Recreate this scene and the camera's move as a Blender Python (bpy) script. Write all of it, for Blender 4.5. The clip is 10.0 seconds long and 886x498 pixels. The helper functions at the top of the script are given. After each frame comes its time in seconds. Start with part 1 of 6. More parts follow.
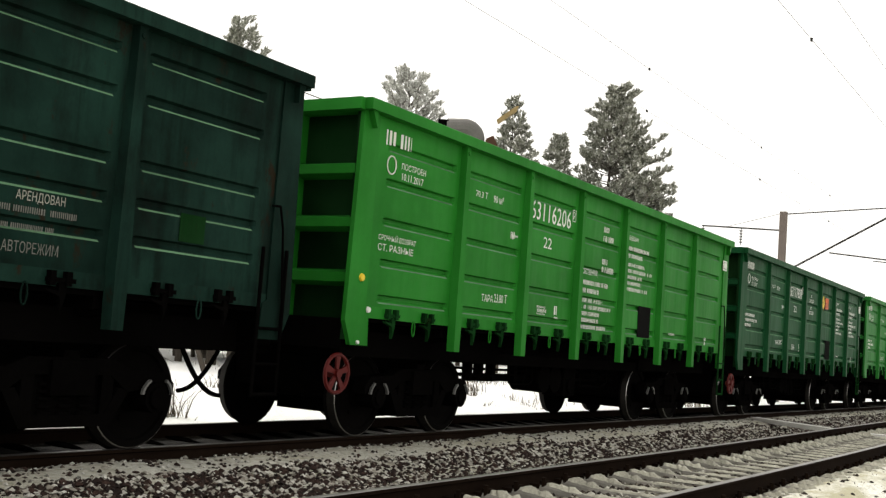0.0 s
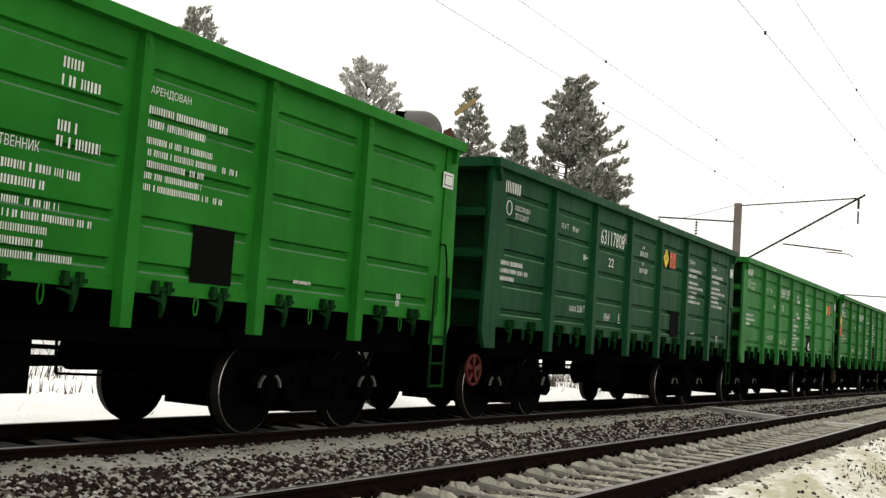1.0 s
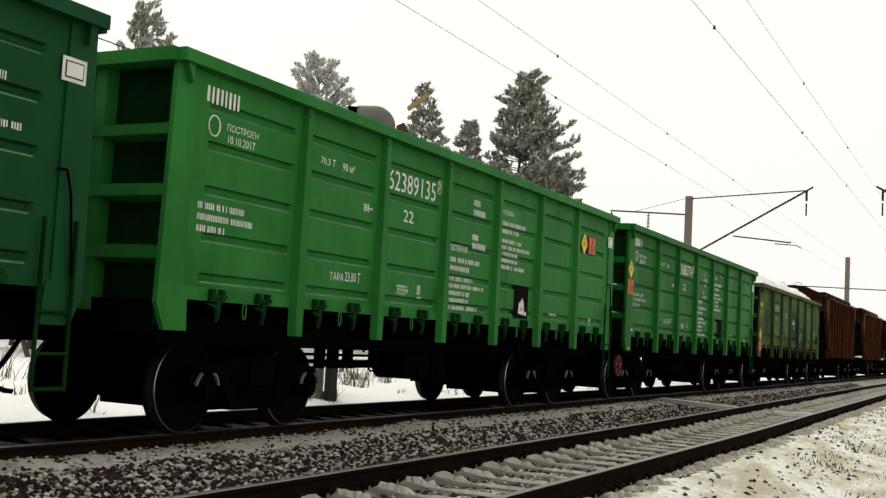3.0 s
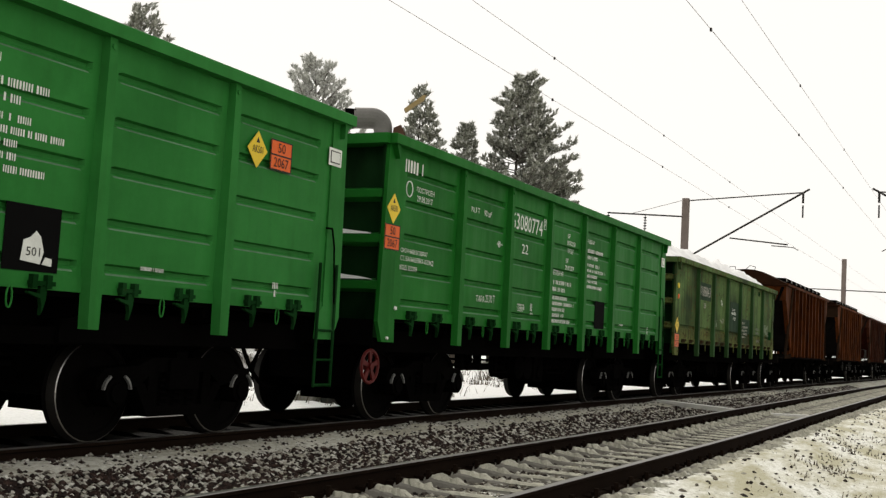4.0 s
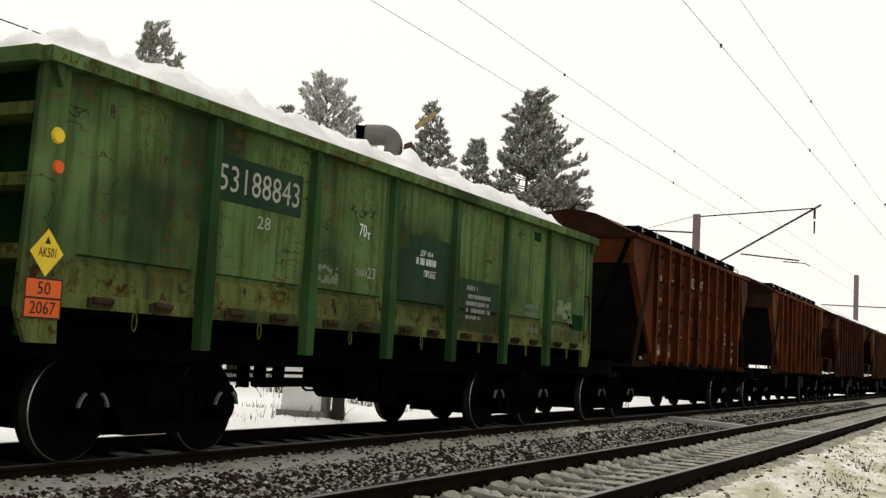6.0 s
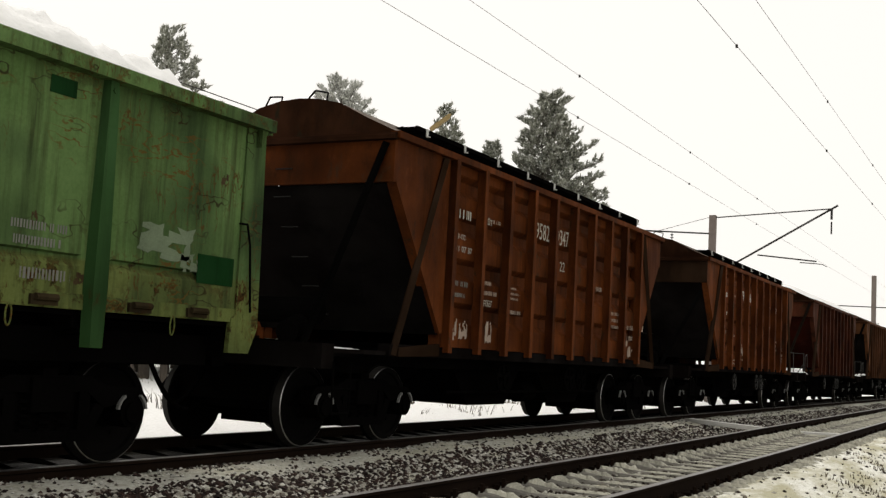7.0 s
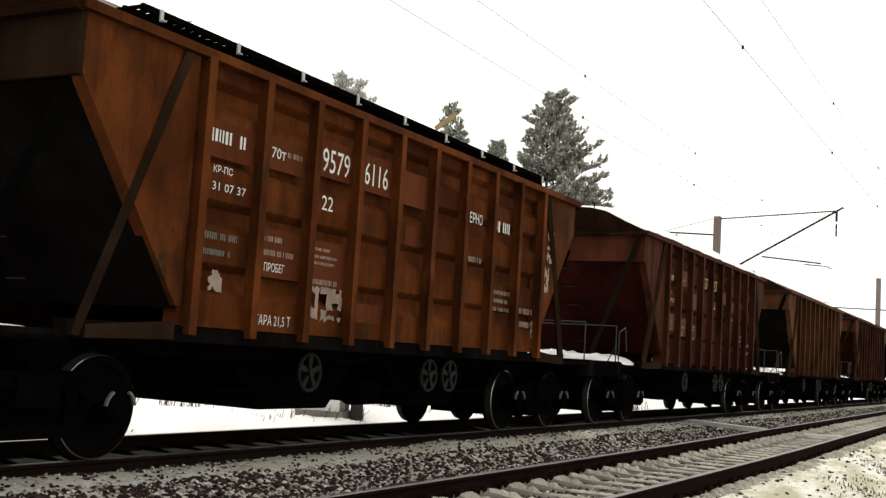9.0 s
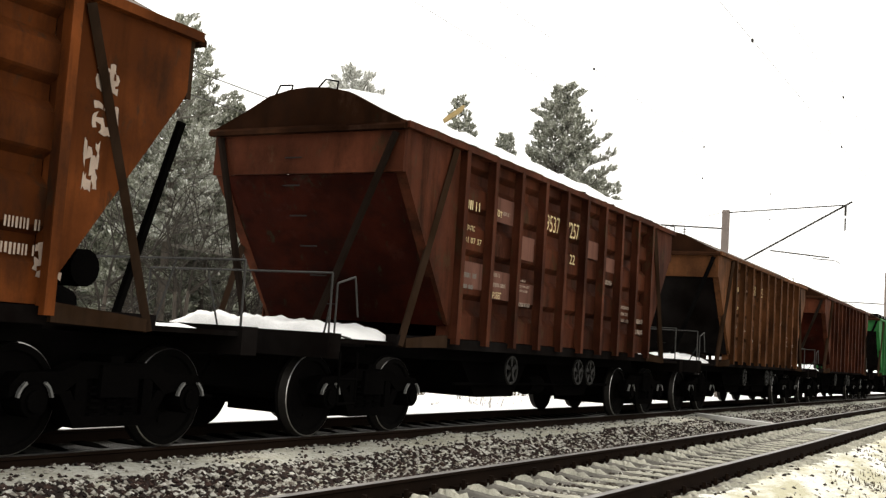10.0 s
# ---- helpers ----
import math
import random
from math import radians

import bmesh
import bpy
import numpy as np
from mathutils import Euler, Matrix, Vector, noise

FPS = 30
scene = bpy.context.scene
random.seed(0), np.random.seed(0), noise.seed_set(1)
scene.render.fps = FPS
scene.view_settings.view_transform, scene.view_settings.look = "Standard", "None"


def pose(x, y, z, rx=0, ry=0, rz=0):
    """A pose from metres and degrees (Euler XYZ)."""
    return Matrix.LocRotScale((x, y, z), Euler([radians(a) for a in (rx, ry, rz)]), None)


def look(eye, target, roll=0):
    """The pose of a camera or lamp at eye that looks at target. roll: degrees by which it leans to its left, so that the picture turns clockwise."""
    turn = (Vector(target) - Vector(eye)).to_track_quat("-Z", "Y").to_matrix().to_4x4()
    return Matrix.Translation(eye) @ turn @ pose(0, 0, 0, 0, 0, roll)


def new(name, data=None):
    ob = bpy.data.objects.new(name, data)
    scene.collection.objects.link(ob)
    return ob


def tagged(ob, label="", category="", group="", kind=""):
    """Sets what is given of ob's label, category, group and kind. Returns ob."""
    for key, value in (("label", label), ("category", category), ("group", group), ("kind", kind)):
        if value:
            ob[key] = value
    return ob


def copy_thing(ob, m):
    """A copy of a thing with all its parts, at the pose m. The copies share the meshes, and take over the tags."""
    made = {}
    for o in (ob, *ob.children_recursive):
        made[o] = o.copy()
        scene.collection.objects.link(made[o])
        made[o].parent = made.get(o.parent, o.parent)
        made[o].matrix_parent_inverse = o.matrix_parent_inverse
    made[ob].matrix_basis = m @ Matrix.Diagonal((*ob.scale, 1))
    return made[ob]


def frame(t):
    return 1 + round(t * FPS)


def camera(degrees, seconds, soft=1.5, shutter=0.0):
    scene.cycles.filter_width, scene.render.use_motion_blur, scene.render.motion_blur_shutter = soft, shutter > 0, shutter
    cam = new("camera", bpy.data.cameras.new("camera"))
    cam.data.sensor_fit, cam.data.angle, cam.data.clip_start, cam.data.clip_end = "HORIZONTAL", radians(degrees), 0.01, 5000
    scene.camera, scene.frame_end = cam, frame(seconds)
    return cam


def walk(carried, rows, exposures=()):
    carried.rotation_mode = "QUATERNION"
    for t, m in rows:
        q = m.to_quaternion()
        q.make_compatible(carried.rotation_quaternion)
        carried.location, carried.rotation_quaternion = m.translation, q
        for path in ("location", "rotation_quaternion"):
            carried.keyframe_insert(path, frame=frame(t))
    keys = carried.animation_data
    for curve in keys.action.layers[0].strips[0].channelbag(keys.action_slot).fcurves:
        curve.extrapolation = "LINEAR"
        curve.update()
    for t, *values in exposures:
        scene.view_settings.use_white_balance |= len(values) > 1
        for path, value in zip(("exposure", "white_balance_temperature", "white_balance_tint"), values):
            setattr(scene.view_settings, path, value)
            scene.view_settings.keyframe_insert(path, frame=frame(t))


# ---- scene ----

# camera: hand-held, standing beside the line, slowly turning
cam = camera(43.88, 10.0, soft=1.35)
EYE = (0.0, 0.0, 1.132)
TURN = [(0, -58.77, 4.92, -4.26), (0.5, -59.86, 4.71, -4.05), (1, -60.94, 4.66, -3.9), (1.5, -61.76, 4.62, -3.81),
        (2, -62.41, 4.58, -3.58), (2.5, -62.97, 4.54, -3.27), (3.25, -63.35, 4.56, -3.2), (4, -63.44, 4.66, -3.17), (4.5, -63.61, 4.94, -3.24),
        (5, -63.58, 5.12, -3.23), (5.75, -63.1, 5.4, -3.15), (6.5, -62.45, 5.56, -3.08), (7, -62.07, 5.54, -3.03), (7.5, -62.0, 5.55, -3.12),
        (8, -61.95, 5.54, -3.21), (8.5, -62.06, 5.46, -3.36), (9, -61.9, 5.48, -3.51), (9.5, -61.66, 5.22, -3.74),
        (10, -61.52, 5.07, -3.79)]
EXPOSURES = [(0, 0.2), (1, 0.0), (2.5, -0.22), (5, -0.22), (7, -0.25), (8, -0.1), (8.5, 0.1), (9, 0.1), (9.5, 0.35), (10, 0.55)]
walk(cam, [(t, pose(*EYE, 90 + p, r, y)) for t, y, p, r in TURN], [(t, e, 6850, 10) for t, e in EXPOSURES])

# the train's way along -x, in metres from its place at the start
WAY = [(0, 0.026), (0.5, 4.696), (1, 9.911), (1.5, 14.386), (2, 19.61), (2.5, 24.448), (4, 39.251), (4.5, 43.949), (5, 49.1),
       (6.5, 63.889), (7, 69.108), (7.5, 73.894), (8, 79.077), (8.5, 83.682), (9, 88.937), (9.5, 93.628), (10, 98.627)]
TRAIN_Y, NEAR_Y, GAUGE = 8.267, 3.955, 1.6
GONDOLA, HOPPER = 13.92, 14.72

# ---- light: a bright overcast winter sky ----
world = bpy.data.worlds.new("sky")
scene.world = world
world.use_nodes = True
wn = world.node_tree.nodes
wl = world.node_tree.links
sky = wn.new("ShaderNodeTexSky")
sky.sky_type, sky.sun_disc, sky.sun_elevation, sky.sun_rotation = "NISHITA", False, radians(49), radians(32)
sky.dust_density, sky.air_density = 4.0, 1.5
cloud = wn.new("ShaderNodeMixRGB")
cloud.inputs[0].default_value = 0.93
cloud.inputs[2].default_value = (12.4, 12.4, 12.3, 1)
wl.new(sky.outputs[0], cloud.inputs[1])
wl.new(cloud.outputs[0], wn["Background"].inputs[0])
wn["Background"].inputs[1].default_value = 0.1
sun = new("sun", bpy.data.lights.new("sun", "SUN"))
sun.data.energy, sun.data.angle, sun.data.color = 1.8, radians(25), (1.0, 0.97, 0.92)
sun.matrix_world = look((14, 22, 30), (0, 0, 0))


# ---- materials ----
def node(nt, kind, **values):
    n = nt.nodes.new("ShaderNode" + kind)
    for k, x in values.items():
        n.inputs[k.replace("_", " ")].default_value = x
    return n


def ramp(nt, src, stops):
    r = nt.nodes.new("ShaderNodeValToRGB")
    e = r.color_ramp.elements
    while len(e) < len(stops):
        e.new(0.5)
    for el, (p, c) in zip(e, stops):
        el.position = p
        el.color = c if len(c) == 4 else (*c, 1)
    nt.links.new(src, r.inputs[0])
    return r.outputs[0]


def mix(nt, fac, a, b, mode="MIX"):
    m = nt.nodes.new("ShaderNodeMixRGB")
    m.blend_type = mode
    for i, x in enumerate((fac, a, b)):
        if isinstance(x, (int, float)):
            m.inputs[i].default_value = x
        elif isinstance(x, tuple):
            m.inputs[i].default_value = (*x, 1) if len(x) == 3 else x
        else:
            nt.links.new(x, m.inputs[i])
    return m.outputs[0]


def noise_of(nt, scale, detail=6, rough=0.6, stretch=(1, 1, 1), seed=0.0):
    tc = nt.nodes.new("ShaderNodeTexCoord")
    mp = nt.nodes.new("ShaderNodeMapping")
    mp.inputs["Scale"].default_value = stretch
    mp.inputs["Location"].default_value = (seed, seed * 1.7, seed * 0.3)
    # each object takes its own stretch of the pattern
    info = nt.nodes.new("ShaderNodeObjectInfo")
    own = nt.nodes.new("ShaderNodeVectorMath")
    own.operation = "MULTIPLY_ADD"
    own.inputs[1].default_value = (41.0, 0.0, 17.0)
    nt.links.new(info.outputs["Random"], own.inputs[0])
    nt.links.new(tc.outputs["Object"], own.inputs[2])
    nt.links.new(own.outputs[0], mp.inputs[0])
    n = node(nt, "TexNoise", Scale=scale, Detail=detail, Roughness=rough)
    nt.links.new(mp.outputs[0], n.inputs["Vector"])
    return n.outputs["Fac"]


def base(name, rough=0.6, metal=0.0, spec=0.2):
    m = bpy.data.materials.new(name)
    m.use_nodes = True
    nt = m.node_tree
    b = nt.nodes["Principled BSDF"]
    b.inputs["Roughness"].default_value = rough
    b.inputs["Metallic"].default_value = metal
    b.inputs["Specular IOR Level"].default_value = spec
    return m, nt, b


def bump(nt, b, src, strength=0.3, dist=0.02):
    u = node(nt, "Bump", Strength=strength, Distance=dist)
    nt.links.new(src, u.inputs["Height"])
    nt.links.new(u.outputs[0], b.inputs["Normal"])


def plain(name, color, rough=0.6, metal=0.0, vary=0.35, scale=6.0, bumpy=0.15, spec=0.2):
    """A surface with grain and blotches about one colour."""
    m, nt, b = base(name, rough, metal, spec)
    big, fine = noise_of(nt, scale * 0.2), noise_of(nt, scale * 6, 4)
    dark = tuple(c * (1 - vary) for c in color)
    light = tuple(min(1, c * (1 + vary)) for c in color)
    c1 = ramp(nt, big, [(0.3, dark), (0.7, light)])
    c2 = mix(nt, 0.35, c1, ramp(nt, fine, [(0.3, dark), (0.7, light)]))
    nt.links.new(c2, b.inputs["Base Color"])
    if bumpy:
        bump(nt, b, fine, bumpy, 0.01)
    return m


def paint(name, color, grime=(0.03, 0.028, 0.022), worn=0.25, rust=0.0, seed=0.0, rough=0.5):
    """Wagon paint: faded blotches, streaks of grime running down, rust where the paint has gone."""
    m, nt, b = base(name, rough, 0.0, 0.0 if rough > 0.74 else 0.02 if worn > 0.6 else 0.06)
    big = noise_of(nt, 0.9, 5, 0.6, seed=seed)
    streak = noise_of(nt, 2.2, 6, 0.65, (3.0, 1, 0.22), seed + 3)
    fine = noise_of(nt, 30, 4, 0.6, seed=seed)
    faded = tuple(min(1, c * 1.2 + 0.006) for c in color)
    deep = tuple(c * 0.8 for c in color)
    if rust > 0.5:
        deep, faded = tuple(c * 0.5 for c in color), tuple(c * 1.75 for c in color)
    c = ramp(nt, big, [(0.32, deep), (0.68, faded)])
    c = mix(nt, ramp(nt, streak, [(0.5, (0, 0, 0)), (0.78, (worn, worn, worn))]), c, grime)
    c = mix(nt, 0.12, c, ramp(nt, fine, [(0.3, deep), (0.7, faded)]))
    if rust:
        spots = noise_of(nt, 4.2, 9, 0.74, (1, 1, 0.45), seed + 9)
        edge = 0.70 - 0.14 * rust
        c = mix(nt, ramp(nt, spots, [(edge - 0.03, (0, 0, 0)), (edge + 0.03, (1, 1, 1))]), c, (0.016, 0.012, 0.007) if max(color) < 0.03 else (0.042, 0.030, 0.011) if color[1] > color[0] else (0.040, 0.020, 0.010))
        soot_shade = noise_of(nt, 0.55, 3, 0.5, seed=seed + 20)
        c = mix(nt, ramp(nt, soot_shade, [(0.50, (0, 0, 0)), (0.64, (0.65, 0.65, 0.65))]), c, tuple(x * 0.32 for x in color))
    if rust > 0.5:
        # dark runs and dusty smears, each patchy along the side
        smear = noise_of(nt, 1.5, 7, 0.7, (1.6, 1, 0.6), seed + 31)
        c = mix(nt, ramp(nt, smear, [(0.52, (0, 0, 0)), (0.68, (0.55, 0.55, 0.55))]), c, grime)
        c = mix(nt, ramp(nt, smear, [(0.26, (0.35, 0.35, 0.35)), (0.40, (0, 0, 0))]), c, tuple(min(1, x * 2.4 + 0.012) for x in color))
    nt.links.new(c, b.inputs["Base Color"])
    nt.links.new(ramp(nt, streak, [(0.3, (rough - 0.08,) * 3), (0.8, (rough + 0.25,) * 3)]), b.inputs["Roughness"])
    bump(nt, b, fine, 0.08, 0.006)
    return m


def weathered_paint():
    """Old yellow-green wagon paint: sooty clouds, rust scratches, a yellowed bottom plank with rust blisters along its seam."""
    m, nt, b = base("weathered_yellow_green_paint", 0.7, 0.0, 0.02)
    tc = nt.nodes.new("ShaderNodeTexCoord")
    sep = nt.nodes.new("ShaderNodeSeparateXYZ")
    nt.links.new(tc.outputs["Object"], sep.inputs[0])
    g = lambda x: (x, x, x)
    big, fine = noise_of(nt, 1.3, 5, 0.6, seed=6.0), noise_of(nt, 34, 4, 0.6)
    c = ramp(nt, big, [(0.3, (0.055, 0.105, 0.030)), (0.7, (0.098, 0.165, 0.058))])
    zone = nt.nodes.new("ShaderNodeMapRange")
    zone.inputs[1].default_value, zone.inputs[2].default_value = 1.3, 3.4
    nt.links.new(sep.outputs["Z"], zone.inputs[0])
    z = lambda h: (h - 1.3) / 2.1
    low = ramp(nt, zone.outputs[0], [(z(1.74), g(0.8)), (z(1.765), g(0))])
    c = mix(nt, low, c, (0.105, 0.112, 0.030))
    c = mix(nt, 0.18, c, ramp(nt, fine, [(0.3, (0.04, 0.07, 0.02)), (0.7, (0.13, 0.19, 0.08))]))
    # runs of grime
    run = noise_of(nt, 2.6, 7, 0.65, (3.2, 1, 0.20), 9.0)
    c = mix(nt, ramp(nt, run, [(0.46, g(0)), (0.68, g(0.75))]), c, (0.022, 0.026, 0.010))
    # sooty clouds with soft edges
    soot_shade = noise_of(nt, 0.62, 3, 0.45, seed=14.0)
    c = mix(nt, ramp(nt, soot_shade, [(0.48, g(0)), (0.63, g(0.85))]), c, (0.013, 0.024, 0.011))
    # thin rust scratches and blotches
    for scale, stretch, seed, edge, tint in ((3.0, (1.0, 1, 2.6), 21.0, 0.012, (0.085, 0.043, 0.010)), (4.2, (2.2, 1, 0.7), 33.0, 0.010, (0.060, 0.030, 0.008)), (1.9, (0.8, 1, 1.4), 45.0, 0.006, (0.020, 0.014, 0.007))):
        n = noise_of(nt, scale, 3, 0.55, stretch, seed)
        gate = noise_of(nt, 1.1, 3, 0.5, seed=seed + 5)
        line = ramp(nt, n, [(0.5 - edge * 2, g(0)), (0.5 - edge * 0.5, g(1)), (0.5 + edge * 0.5, g(1)), (0.5 + edge * 2, g(0))])
        c = mix(nt, mix(nt, 1.0, line, ramp(nt, gate, [(0.52, g(0)), (0.60, g(0.9))]), "MULTIPLY"), c, tint)
    spots = noise_of(nt, 7.5, 8, 0.7, (1, 1, 0.9), 50.0)
    band = ramp(nt, zone.outputs[0], [(z(1.38), g(0.8)), (z(1.46), g(0.5)), (z(1.56), g(1)), (z(1.70), g(0.75)), (z(1.78), g(0.10)), (z(2.2), g(0.0)), (z(3.0), g(0.12)), (z(3.3), g(0.5))])
    blister = mix(nt, 1.0, ramp(nt, spots, [(0.53, g(0)), (0.56, g(1))]), ramp(nt, noise_of(nt, 1.7, 3, 0.5, seed=60.0), [(0.40, g(0)), (0.55, g(1))]), "MULTIPLY")
    c = mix(nt, mix(nt, 1.0, blister, band, "MULTIPLY"), c, ramp(nt, fine, [(0.35, (0.008, 0.005, 0.003)), (0.7, (0.060, 0.026, 0.007))]))
    nt.links.new(c, b.inputs["Base Color"])
    bump(nt, b, mix(nt, 0.5, fine, spots), 0.12, 0.008)
    return m


def island_mix(name, stops, rough=0.8, fine_scale=0.0):
    """One colour for each loose piece of a mesh."""
    m, nt, b = base(name, rough)
    g = nt.nodes.new("ShaderNodeNewGeometry")
    c = ramp(nt, g.outputs["Random Per Island"], stops)
    if fine_scale:
        n = noise_of(nt, fine_scale, 5)
        c = mix(nt, 0.5, c, ramp(nt, n, [(0.3, (0.25, 0.25, 0.25)), (0.7, (1, 1, 1))]), "MULTIPLY")
    nt.links.new(c, b.inputs["Base Color"])
    return m


# IRON and WHEEL sit darker than soot: shade under the wagons is in them.
IRON = plain("sooty_shaded_iron", (0.0022, 0.002, 0.0019), 0.95, 0.0, 0.5, 5, 0.15, 0.0)
WHEEL = plain("greasy_shaded_wheel_steel", (0.0028, 0.0025, 0.0023), 0.9, 0.0, 0.5, 8, 0.15, 0.015)
TREAD = plain("polished_tread", (0.34, 0.33, 0.32), 0.3, 1.0, 0.5, 8, 0)
ROLLED = plain("grimed_rolled_tread", (0.02, 0.018, 0.016), 0.6, 0.3, 0.4, 8, 0, 0.1)
RAIL_SIDE = plain("rusty_rail", (0.010, 0.0062, 0.0042), 0.9, 0.0, 0.4, 7, 0.15, 0.015)
RAIL_TOP = plain("dull_rail_head", (0.22, 0.21, 0.20), 0.42, 0.9, 0.3, 10, 0)
CONCRETE = plain("weathered_concrete", (0.17, 0.16, 0.14), 0.9, 0, 0.35, 4, 0.4)
PALE_BOARD = plain("snow_dusted_concrete", (0.60, 0.59, 0.56), 0.9, 0, 0.25, 6, 0.3)
POLE_MAT = plain("pole_concrete", (0.17, 0.14, 0.125), 0.9, 0, 0.3, 4, 0.3)
# Highlight along the groove lips, painted as a paler green.
LIP_HIGHLIGHT = plain("pale_lip_highlight", (0.085, 0.17, 0.095), 0.9, 0, 0.5, 9, 0.2, 0.05)
STEEL = plain("weathered_steel", (0.035, 0.034, 0.032), 0.7, 0.2, 0.35, 6)
DULL = plain("grimed_handwheel_steel", (0.0055, 0.005, 0.004), 0.75, 0.1, 0.4, 8)
WIRE = plain("overhead_wire", (0.05, 0.047, 0.043), 0.6, 0.3, 0.2, 6, 0)
WHITE = plain("white_stencil", (0.62, 0.64, 0.60), 0.7, 0, 0.22, 20, 0)
SMUDGED = plain("smudged_stencil", (0.26, 0.20, 0.16), 0.8, 0, 0.5, 16, 0)
FADED = plain("faded_stencil", (0.30, 0.29, 0.25), 0.75, 0, 0.35, 12, 0)
GREYED = plain("grimed_stencil", (0.13, 0.13, 0.115), 0.75, 0, 0.4, 12, 0)
YELLOWISH = plain("yellowed_stencil", (0.50, 0.40, 0.22), 0.75, 0, 0.4, 12, 0)
ORANGE = plain("orange_plate", (0.62, 0.10, 0.012), 0.5, 0, 0.15, 10, 0)
YELLOW = plain("yellow_plate", (0.68, 0.48, 0.03), 0.5, 0, 0.15, 10, 0)
BLACK = plain("black_lettering", (0.015, 0.014, 0.013), 0.6, 0, 0.2, 10, 0)
RED = plain("red_handwheel_paint", (0.075, 0.003, 0.002), 0.6, 0, 0.3, 10, 0)
DARKNESS = plain("dark_opening", (0.004, 0.004, 0.004), 0.9, 0, 0.2, 6, 0, 0.03)


def snow_material(name, tint=(0.80, 0.80, 0.79)):
    m, nt, b = base(name, 0.75)
    n1, n2 = noise_of(nt, 1.6, 6), noise_of(nt, 22, 5)
    c = ramp(nt, n1, [(0.3, tuple(x * 0.82 for x in tint)), (0.6, tint)])
    nt.links.new(c, b.inputs["Base Color"])
    b.inputs["Subsurface Weight"].default_value = 0.0
    bump(nt, b, n2, 0.5, 0.03)
    return m


SNOW = snow_material("snow")


def ground_material():
    """Thin snow over gravel and dead grass; the gravel shows in broken patches."""
    m, nt, b = base("snowy_ground", 0.85)
    tc = nt.nodes.new("ShaderNodeTexCoord")
    sep = nt.nodes.new("ShaderNodeSeparateXYZ")
    nt.links.new(tc.outputs["Object"], sep.inputs[0])
    broad, mid, fine = noise_of(nt, 0.35, 4), noise_of(nt, 2.4, 7, 0.68), noise_of(nt, 16, 6, 0.7)
    grit = noise_of(nt, 60, 3, 0.6)
    soil = ramp(nt, grit, [(0.25, (0.018, 0.014, 0.011)), (0.75, (0.10, 0.085, 0.066))])
    # how much snow lies, across the line: little beside the rails, more on the banks
    mr = nt.nodes.new("ShaderNodeMapRange")
    mr.inputs[1].default_value, mr.inputs[2].default_value = -40, 60
    nt.links.new(sep.outputs["Y"], mr.inputs[0])
    at = lambda y: (y + 40) / 100
    g = lambda x: (x, x, x)
    clean = ramp(nt, fine, [(0.25, (0.70, 0.70, 0.68)), (0.6, (0.86, 0.86, 0.85))])
    trodden = ramp(nt, fine, [(0.25, (0.42, 0.41, 0.32)), (0.6, (0.80, 0.80, 0.75))])
    patchy = ramp(nt, noise_of(nt, 1.1, 6, 0.7, (0.6, 1.6, 1), 3.0), [(0.42, g(0)), (0.60, g(0.85))])
    trodden = mix(nt, patchy, trodden, (0.36, 0.335, 0.21))
    snow = mix(nt, ramp(nt, mr.outputs[0], [(at(9.0), g(0)), (at(9.8), g(1))]), trodden, clean)
    cover = ramp(nt, mr.outputs[0], [(at(-40), g(0.54)), (at(1.8), g(0.56)), (at(2.6), g(0.60)), (at(3.0), g(0.40)), (at(4.6), g(0.40)), (at(5.0), g(0.62)), (at(5.4), g(0.60)),
                                     (at(6.5), g(0.58)), (at(6.7), g(0.62)), (at(7.35), g(0.60)), (at(7.6), g(0.30)), (at(9.0), g(0.30)), (at(9.6), g(0.8)), (at(60), g(0.8))])
    blend = mix(nt, 0.5, mid, fine)
    add = nt.nodes.new("ShaderNodeMath")
    nt.links.new(blend, add.inputs[0])
    nt.links.new(cover, add.inputs[1])
    tinted = ramp(nt, mr.outputs[0], [(at(5.0), g(0)), (at(5.5), g(0.35)), (at(6.5), g(0.7)), (at(7.45), g(0.85)), (at(7.6), g(0))])
    snow = mix(nt, tinted, snow, ramp(nt, fine, [(0.3, (0.16, 0.155, 0.125)), (0.65, (0.38, 0.37, 0.31))]))
    lie = ramp(nt, add.outputs[0], [(0.90, (0, 0, 0)), (1.10, (1, 1, 1))])
    grass = ramp(nt, noise_of(nt, 9, 6, 0.7, (1, 3, 1)), [(0.3, (0.05, 0.045, 0.028)), (0.7, (0.22, 0.20, 0.13))])
    soil = mix(nt, ramp(nt, broad, [(0.4, (0, 0, 0)), (0.6, (0.7, 0.7, 0.7))]), soil, grass)
    # The black shade under the train, put into the ground colour.
    train_shade = ramp(nt, mr.outputs[0], [(at(7.42), g(0)), (at(7.5), g(0.95)), (at(9.1), g(0.95)), (at(9.4), g(0))])
    nt.links.new(mix(nt, train_shade, mix(nt, lie, soil, snow), (0.002, 0.0018, 0.0016)), b.inputs["Base Color"])
    bump(nt, b, mix(nt, 0.5, fine, mid), 0.9, 0.06)
    return m


